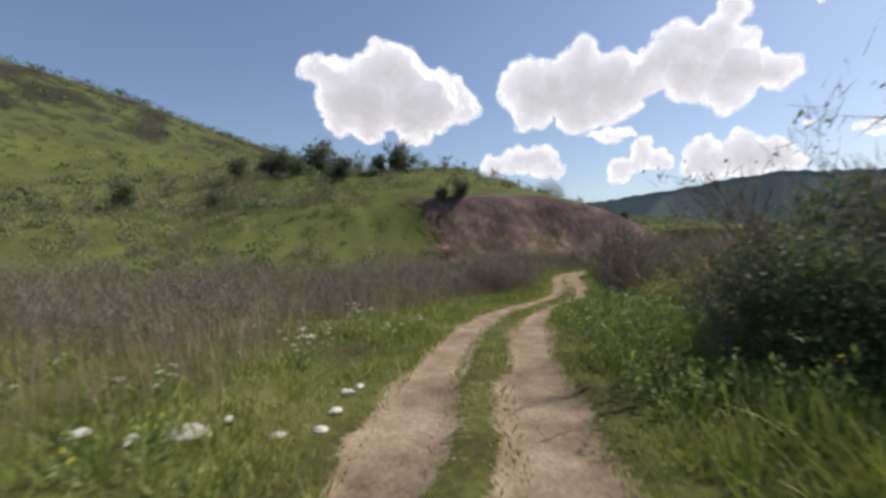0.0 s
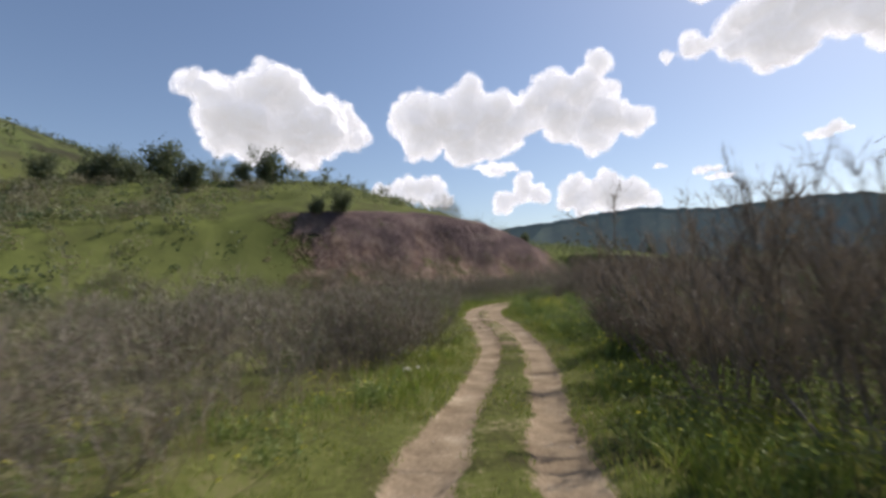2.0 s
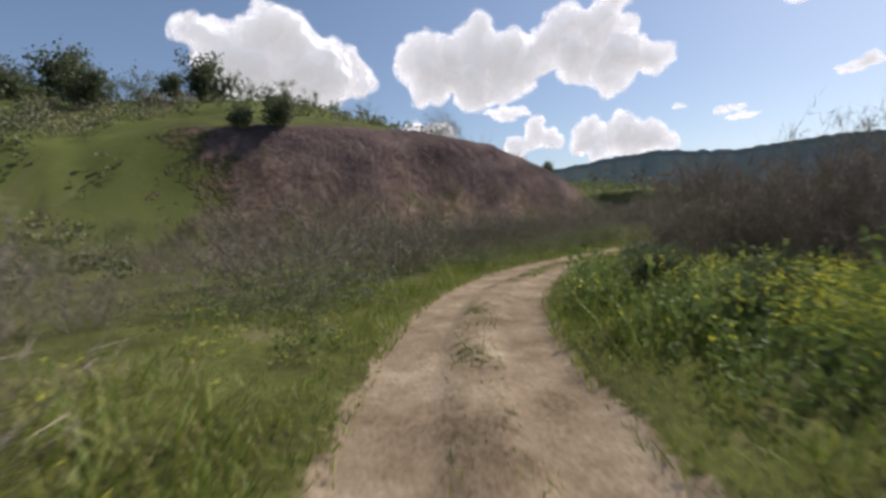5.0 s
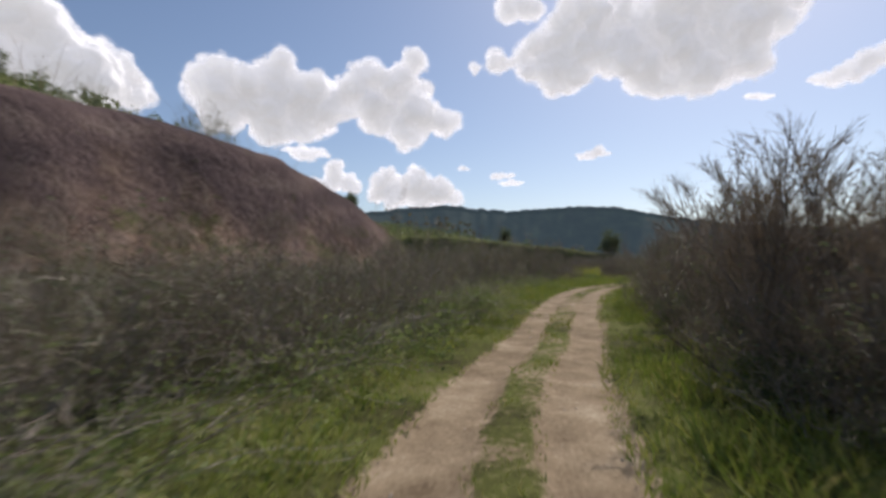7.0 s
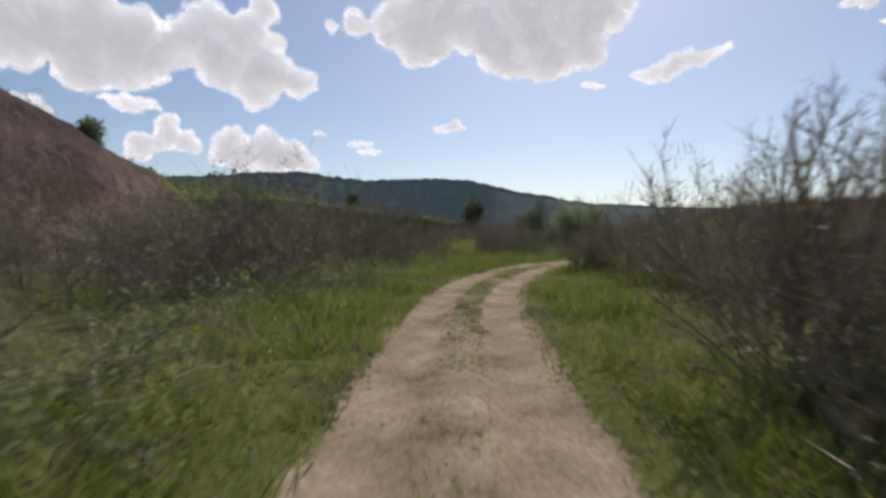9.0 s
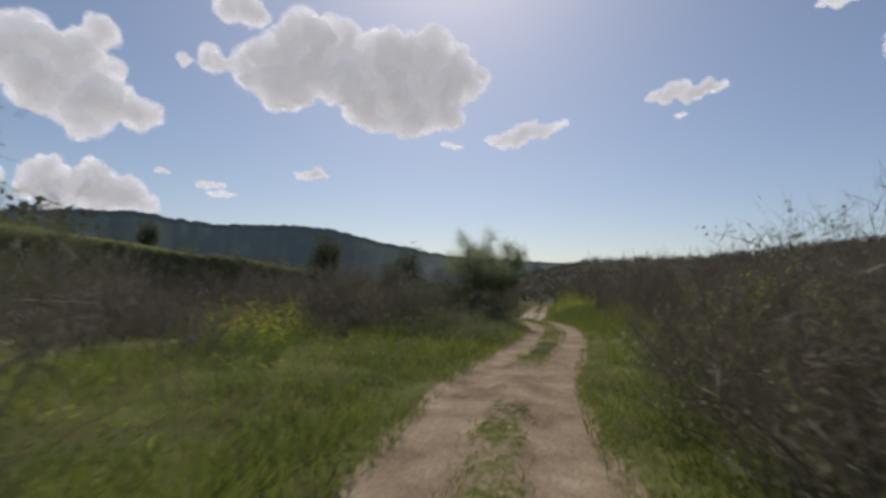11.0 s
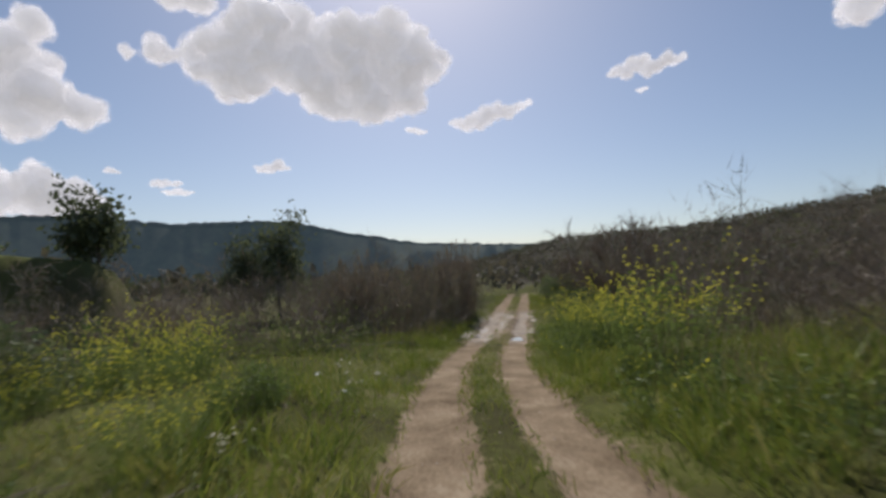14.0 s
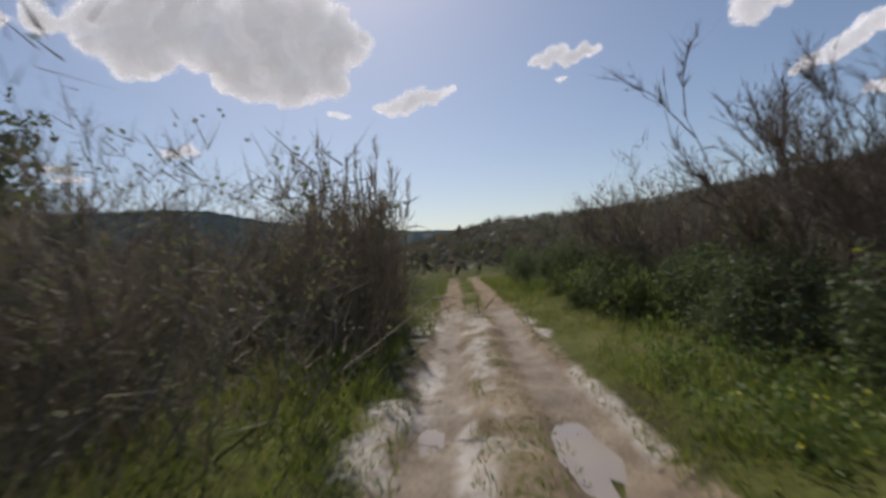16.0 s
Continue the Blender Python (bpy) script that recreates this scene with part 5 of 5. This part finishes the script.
cloud([(26.4, 9.6, 1.9), (29.4, 9.5, 2.3), (32.2, 8.8, 2.0), (34.2, 8.0, 1.2), (27, 8.0, 1.7), (24.8, 8.2, 1.2), (30, 7.8, 1.6)], 6)
cloud([(44.0, 23.0, 3.0), (48.0, 25.0, 4.2), (48.0, 22.2, 3.2), (53.0, 22.6, 3.2), (55.5, 21.2, 3.0), (58.5, 24.6, 4.0), (64.0, 25.2, 4.2), (67.6, 23.6, 2.8), (61, 20.0, 3.2), (65, 20.7, 2.7), (57.5, 19.2, 1.9), (39.2, 22.6, 1.5), (36.5, 22.3, 0.8), (45.5, 20.4, 1.9), (52, 27, 2.4)], 8, "large cumulus cloud with grey heart and shining edges")
cloud([(40.5, 28.0, 1.8), (43.2, 27.9, 1.7), (41.8, 29.2, 1.3)], 9)
scrap(39.9, 10.4, 3.2, 0.8, 7, 0.06)
scrap(74.6, 17.7, 10.2, 1.9, 10, 0.17)
scrap(91.8, 20.8, 8.4, 1.7, 11, 0.02)
cloud([(109.8, 21.4, 1.9), (112.2, 22.7, 2.3), (115.3, 23.4, 2.2), (118.5, 23.0, 2.0), (121.5, 23.4, 1.8)], 12)
scrap(116.8, 16.6, 9.6, 1.7, 13, 0.42)
scrap(119.6, 12.3, 4.4, 1.4, 14, 0.1)
scrap(50.0, 12.5, 4.0, 1.2, 15, 0.1)
scrap(40.8, 9.6, 3.6, 0.7, 16)
scrap(105, 26.1, 3.6, 1.2, 17)
scrap(66.0, 16.5, 3.0, 0.7, 18, -0.1)
scrap(35.2, 11.3, 1.8, 0.6, 19)
scrap(91.4, 18.6, 1.4, 0.6, 20)
scrap(17.0, 12.6, 5.5, 1.5, 21, -0.1)


# ---- grass ----
def grass_field(name, seed, zones, label):
    rng = np.random.RandomState(seed)
    B, W, H, D = [], [], [], []
    for s0, s1, l0, l1, per, h0, h1 in zones:
        n = int((s1 - s0) * abs(l1 - l0) * per)
        s, l = rng.uniform(s0, s1, n), rng.uniform(l0, l1, n)
        x, y = on_track(s, l)
        keep = vnoise(x, y, 1.1, 61) + vnoise(x, y, 3.1, 69) * 0.9 + vnoise(x, y, 0.35, 65) * 0.6 + 0.78 > rng.rand(n) * 0.9
        x, y = x[keep], y[keep]
        n = len(x)
        B.append(np.stack([x, y, height(x, y) - 0.03], 1))
        hh = rng.uniform(h0, h1, n) * np.clip(0.75 + 1.5 * vnoise(x, y, 0.6, 63) + 0.9 * vnoise(x, y, 2.2, 67), 0.2, 2)
        H.append(hh)
        W.append(rng.uniform(0.008, 0.017, n) * (0.8 + hh))
        D.append(unit(rng.normal(size=(n, 3)) * np.array([0.45, 0.45, 0]) + np.array([0, 0, 1.0])))
    B, W, H, D = map(np.concatenate, (B, W, H, D))
    ob = mesh_object(name, *ribbons(B, D, np.maximum(H, 0.04), W, rng, 0.22), GRASS)
    return tagged(ob, label, "grass", kind="stuff")


grass_field("verge_grass", 201, [(-2, 126, -2.0, -1.0, 250, 0.08, 0.3), (-2, 126, 1.0, 2.0, 250, 0.08, 0.3), (-2, 44, -3.6, -1.6, 215, 0.2, 0.55), (44, 66, -2.3, -1.6, 215, 0.2, 0.5), (44, 66, -3.6, -2.3, 60, 0.15, 0.4), (66, 130, -3.6, -1.6, 215, 0.2, 0.55), (-2, 130, 1.65, 3.3, 215, 0.2, 0.55), (130, 152, -3.4, -1.05, 120, 0.2, 0.5), (130, 152, 1.05, 3.4, 120, 0.2, 0.5)], "fresh green grass along both verges of the track")
grass_field("middle_grass", 202, [(-2, 30, -0.42, 0.42, 200, 0.06, 0.22), (49, 66, -0.34, 0.34, 150, 0.06, 0.18), (76, 86, -0.4, 0.4, 180, 0.06, 0.2), (28, 38, -0.36, 0.36, 150, 0.05, 0.18), (38, 50, -0.3, 0.3, 60, 0.05, 0.16), (58, 76, -0.3, 0.3, 90, 0.05, 0.16), (91, 124, -0.42, 0.42, 190, 0.06, 0.2), (124, 150, -0.35, 0.35, 130, 0.05, 0.2)], "short grass growing between the wheel ruts")
grass_field("meadow_grass", 203, [(-2, 16, -11, -3.6, 120, 0.2, 0.5), (30, 44, -5, -3.6, 80, 0.15, 0.4), (44, 66, -5, -3.6, 20, 0.15, 0.35), (66, 76, -5, -3.6, 80, 0.15, 0.4), (72, 100, -9, -3.6, 120, 0.25, 0.6), (104, 122, -10, -3.6, 90, 0.2, 0.5), (76, 116, 3.2, 9.5, 120, 0.4, 0.95), (0, 48, 3.2, 6, 60, 0.2, 0.5), (48, 76, 3.2, 7, 60, 0.2, 0.5)], "tall meadow grass in the open clearings")


# ---- scrub on the slopes ----
def slope_scrub(name, seed, count, x0, x1, y0, y1, test, lo, hi, leaves, mat, label, leaf=0.30):
    rng = np.random.RandomState(seed)
    x, y = rng.uniform(x0, x1, count), rng.uniform(y0, y1, count)
    keep = test(x, y) & (vnoise(x, y, 0.05, 71) + 0.5 > rng.rand(count) * 0.9)
    x, y = x[keep], y[keep]
    z = height(x, y)
    n = len(x)
    size = rng.uniform(lo, hi, n) ** 1.5
    i = np.repeat(np.arange(n), leaves)
    q = unit(rng.normal(size=(len(i), 3))) * np.cbrt(rng.rand(len(i)))[:, None]
    P = np.stack([x[i], y[i], z[i]], 1) + (q * np.array([1, 1, 0.7]) + np.array([0, 0, 0.6])) * size[i, None]
    ob = mesh_object(name, *leaf_quads(P, size[i] * leaf, rng, 0.2, 1.3), mat)
    return tagged(ob, label, "scrub", kind="stuff")


def on_hill(x, y):
    d, top, wide, bare = hill_of(x, y)
    return (d > -14) & (np.abs(track_of(x, y)[1]) > 16) & ((bare < 0.3) | (d > wide + 9)) & (x < 60)


def off_hill(x, y):
    return (np.hypot(x - 40, y - 45) > 75) & ~((hill_of(x, y)[0] > -14) & (x < 60) & (y < 140) & (x > -60))


slope_scrub("hillside_scrub", 211, 7200, -120, 60, 30, 170, on_hill, 0.4, 1.2, 18, LEAF_OLIVE, "low olive-green scrub dotting the grassy hillside")
slope_scrub("brown_hillside_scrub", 216, 1700, -130, -12, 30, 120, on_hill, 0.8, 1.5, 70, TWIG_OLIVE, "grey-brown leafless bushes dotting the grassy hillside", 0.13)
slope_scrub("dark_hillside_scrub", 212, 420, -130, 50, 30, 190, on_hill, 0.6, 1.3, 40, LEAF_DARK, "dark evergreen scrub dotting the grassy hillside")
slope_scrub("terrace_scrub", 217, 340, 42, 92, 92, 138, lambda x, y: terrace(x, y)[0] > 0.6, 0.35, 1.0, 40, LEAF_DARK, "dark scrub dotting the grassy terrace and its bank", 0.22)
slope_scrub("bank_scrub", 218, 900, 42, 84, 90, 120, lambda x, y: np.abs(terrace(x, y)[1] - 0.8) < 1.8, 0.4, 1.0, 60, TWIG, "grey-brown leafless scrub hanging on the bank", 0.13)
slope_scrub("upper_scrub", 215, 1900, -330, -40, 60, 420, lambda x, y: np.hypot(x, y - 5) > 120, 1.0, 2.4, 14, LEAF_DARK, "dark bushes scattered over the upper hillside")
slope_scrub("distant_scrub", 213, 8000, -380, 480, -330, 440, off_hill, 1.0, 2.2, 16, WOODS, "dark scrub and woods on the far slopes", 0.30)
slope_scrub("distant_brush", 214, 11000, 60, 460, -260, 330, off_hill, 1.0, 2.2, 13, BRUSH, "grey-brown leafless brush on the far slopes", 0.32)


# ---- puddles in the muddy dip ----
def puddle(s, lat, long, wide, seed):
    rng = np.random.RandomState(seed)
    x, y = on_track(s, lat)
    dx, dy = np.interp(s, TS, TD[:, 0]), np.interp(s, TS, TD[:, 1])
    a = np.linspace(0, 2 * np.pi, 40, endpoint=False)
    r = 1 + 0.28 * np.sin(2 * a + rng.rand() * 6) + 0.2 * np.sin(3 * a + rng.rand() * 6) + 0.1 * np.sin(7 * a + rng.rand() * 6)
    u, v = np.cos(a) * r * long * 0.5, np.sin(a) * r * wide * 0.5
    V = np.stack([x + dx * u + dy * v, y + dy * u - dx * v, 0 * a], 1)
    z = height(V[:, 0], V[:, 1]).min() - 0.178
    V[:, 2] = z
    V = np.vstack([V, [[float(x), float(y), z]]])
    ob = mesh_object("puddle", V, [(i, (i + 1) % 40, 40) for i in range(40)], WATER)
    return tagged(ob, "shallow muddy puddle lying in the wheel rut", "puddle", "puddles", "structure")


for q in PUDDLES:
    puddle(*q)


# ---- flowers, dry stems and stones ----
def flower_dots(name, seed, zones, mat, label, size, tall):
    rng = np.random.RandomState(seed)
    P = []
    for s0, s1, l0, l1, n in zones:
        cs, cl = rng.uniform(s0, s1, max(2, n // 7)), rng.uniform(l0, l1, max(2, n // 7))
        i = rng.randint(0, len(cs), n)
        x, y = on_track(cs[i] + rng.normal(size=n) * 0.45, cl[i] + rng.normal(size=n) * 0.3)
        P.append(np.stack([x, y, height(x, y) + rng.uniform(0.5, 1.1, n) * tall], 1))
    P = np.concatenate(P)
    P = np.repeat(P, 5, 0) + rng.normal(size=(len(P) * 5, 3)) * np.array([size, size, size * 0.3])
    ob = mesh_object(name, *leaf_quads(P, size, rng, 0.6, 1.2), mat)
    return tagged(ob, label, "flowers", kind="stuff")


flower_dots("yellow_wildflower", 301, [(8, 48, -4.6, -2.0, 260), (6, 48, 2.2, 5.0, 300), (76, 92, -7, -2.4, 160), (104, 120, -7, -2.6, 110), (76, 88, 3, 7, 90)], YELLOW, "small yellow wildflowers in the verge", 0.018, 0.5)


def white_plant(seed):
    rng = np.random.RandomState(seed)
    ob = thing("white_flower", "white flowering umbel on a green stalk in the meadow", "flower", "white meadow flowers")
    n = 5
    st = np.stack([rng.normal(size=n) * 0.07, rng.normal(size=n) * 0.07, np.full(n, -0.03)], 1)
    stem = grow(rng, st, np.stack([rng.normal(size=n) * 0.15, rng.normal(size=n) * 0.15, np.ones(n)], 1), rng.uniform(0.35, 0.65, n), 4, 0.08, 0.1)
    stuff_part("stalk_mass", tubes(stem, np.full((n, 4), 0.004)), LEAF_GREEN, ob)
    p = np.repeat(stem[:, -1], 22, 0) + rng.normal(size=(n * 22, 3)) * np.array([0.024, 0.024, 0.010])
    stuff_part("blossom", leaf_quads(p, 0.02, rng, 0.8, 1.1), WHITE, ob)
    p, w, _ = along(rng, stem, 40, 0.0, 0.6)
    stuff_part("foliage", leaf_quads(p, 0.04, rng, 0.5, 2.2), LEAF_GREEN, ob)
    return ob


WHITEPLANT = [white_plant(1), white_plant(2)]
band(WHITEPLANT, 4.5, 12, -3.6, -1.5, 10, 0.6, 1.1, 311)
band(WHITEPLANT, 24, 29, 3.2, 4.4, 9, 1.6, 2.3, 314)
band(WHITEPLANT, 4, 16, -8.0, -4.0, 5, 0.6, 1.0, 312)
band(WHITEPLANT, 104, 114, -6.0, -2.0, 10, 0.5, 0.8, 313)


def dry_stems(seed, zones):
    rng = np.random.RandomState(seed)
    B, H = [], []
    for s0, s1, l0, l1, n, h0, h1 in zones:
        cs, cl = rng.uniform(s0, s1, max(2, n // 16)), rng.uniform(l0, l1, max(2, n // 16))
        i = rng.randint(0, len(cs), n)
        x, y = on_track(cs[i] + rng.normal(size=n) * 0.28, cl[i] + rng.normal(size=n) * 0.28)
        B.append(np.stack([x, y, height(x, y) - 0.03], 1))
        H.append(rng.uniform(h0, h1, n))
    B, H = np.concatenate(B), np.concatenate(H)
    D = unit(rng.normal(size=B.shape) * np.array([0.16, 0.16, 0]) + np.array([0, 0, 1.0]))
    ob = mesh_object("dry_grass", *ribbons(B, D, H, rng.uniform(0.005, 0.012, len(B)), rng, 0.08), DRY)
    return tagged(ob, "dry straw-coloured stalks standing in the green verge", "grass", kind="stuff")


dry_stems(321, [(4, 16, -8.5, -3.0, 1900, 0.5, 1.2), (14, 34, -4.2, -3.0, 700, 0.4, 1.0), (60, 100, -5, -2.4, 900, 0.3, 0.8), (84, 114, 2.8, 8.5, 3600, 0.5, 1.25), (116, 130, -3.6, -2.6, 500, 0.4, 1.0)])


def stone(seed, size, mat, label, name="stone"):
    rng = np.random.RandomState(seed)
    bm = bmesh.new()
    bmesh.ops.create_icosphere(bm, subdivisions=2, radius=1)
    for v in bm.verts:
        p = v.co + Vector((seed * 3.1, 0, 0))
        v.co *= 1 + 0.28 * noise.noise(p * 1.1) + 0.12 * noise.noise(p * 2.7)
        v.co.z *= 0.38
    me = bpy.data.meshes.new(name)
    bm.to_mesh(me)
    bm.free()
    me.materials.append(mat)
    me.transform(Matrix.Diagonal((size, size * rng.uniform(0.6, 0.9), size, 1)))
    return tagged(new(name, me), label, "stone")


ROCKS = [stone(k, 0.22, STONE, "pale weathered stone lying in the grass") for k in range(3)]
for k, (x, y, sc) in enumerate([(-2.62, 4.4, 1.0), (-2.45, 4.85, 0.35), (-1.85, 4.55, 0.4), (-1.5, 4.75, 0.4), (-1.5, 5.35, 0.45), (-1.55, 6.1, 0.5), (-1.45, 6.4, 0.35), (-3.2, 10.0, 0.8), (-3.0, 10.5, 0.5), (-5.5, 13.1, 0.9), (-1.9, 12.0, 0.5), (-3.05, 4.25, 0.6), (-3.75, 4.5, 0.6), (-4.9, 6.7, 0.45), (68.4, 76.4, 0.35), (68.0, 76.9, 0.25), (67.4, 76.2, 0.3), (2.6, 25.6, 0.62), (2.9, 25.9, 0.3), (3.2, 27.6, 0.3)]):
    stand_one(ROCKS[k % 3], x, y, sc, k * 1.9, "", "", 1.0)
LITTERS = stone(7, 0.13, LITTER, "crumpled piece of white litter in the grass", "litter")
for k, (x, y, sc) in enumerate([(67.8, 77.4, 0.75), (66.4, 75.9, 0.6)]):
    stand_one(LITTERS, x, y, sc, k * 1.9, "", "", 1.0)

bm = bmesh.new()
bmesh.ops.create_icosphere(bm, subdivisions=1, radius=1)
PV, PF = np.array([v.co[:] for v in bm.verts]), np.array([[v.index for v in f.verts] for f in bm.faces])
bm.free()


def gravel(seed, count, run=(0, 128), across=None):
    rng = np.random.RandomState(seed)
    q, lat = rng.uniform(*run, count), rng.normal(size=count) * 0.9 + rng.choice([-0.4, 0.1, 0.4, 1.1, -1.1], count)
    if across:
        lat = rng.uniform(*across, count)
    x, y = on_track(q, lat)
    size = rng.uniform(0.006, 0.017, count) * np.where(rng.rand(count) < 0.06, 1.8, 1)
    at = np.stack([x, y, height(x, y) + (0.015 if across else -0.03) - 0.05 * (np.abs(np.abs(lat) - 0.74) < 0.3)], 1)
    V = at[:, None] + PV[None] * size[:, None, None] * rng.uniform(0.6, 1.2, (count, 1, 3)) * np.array([1, 1, 0.55])
    F = PF[None] + np.arange(count)[:, None, None] * len(PV)
    ob = mesh_object("gravel", V.reshape(-1, 3), F.reshape(-1, 3), PEBBLE)
    return tagged(ob, "loose pebbles and clods strewn over the dirt track", "gravel", kind="stuff")


gravel(331, 1100)
gravel(332, 700, (110.5, 117.5), (-4.6, -1.3))
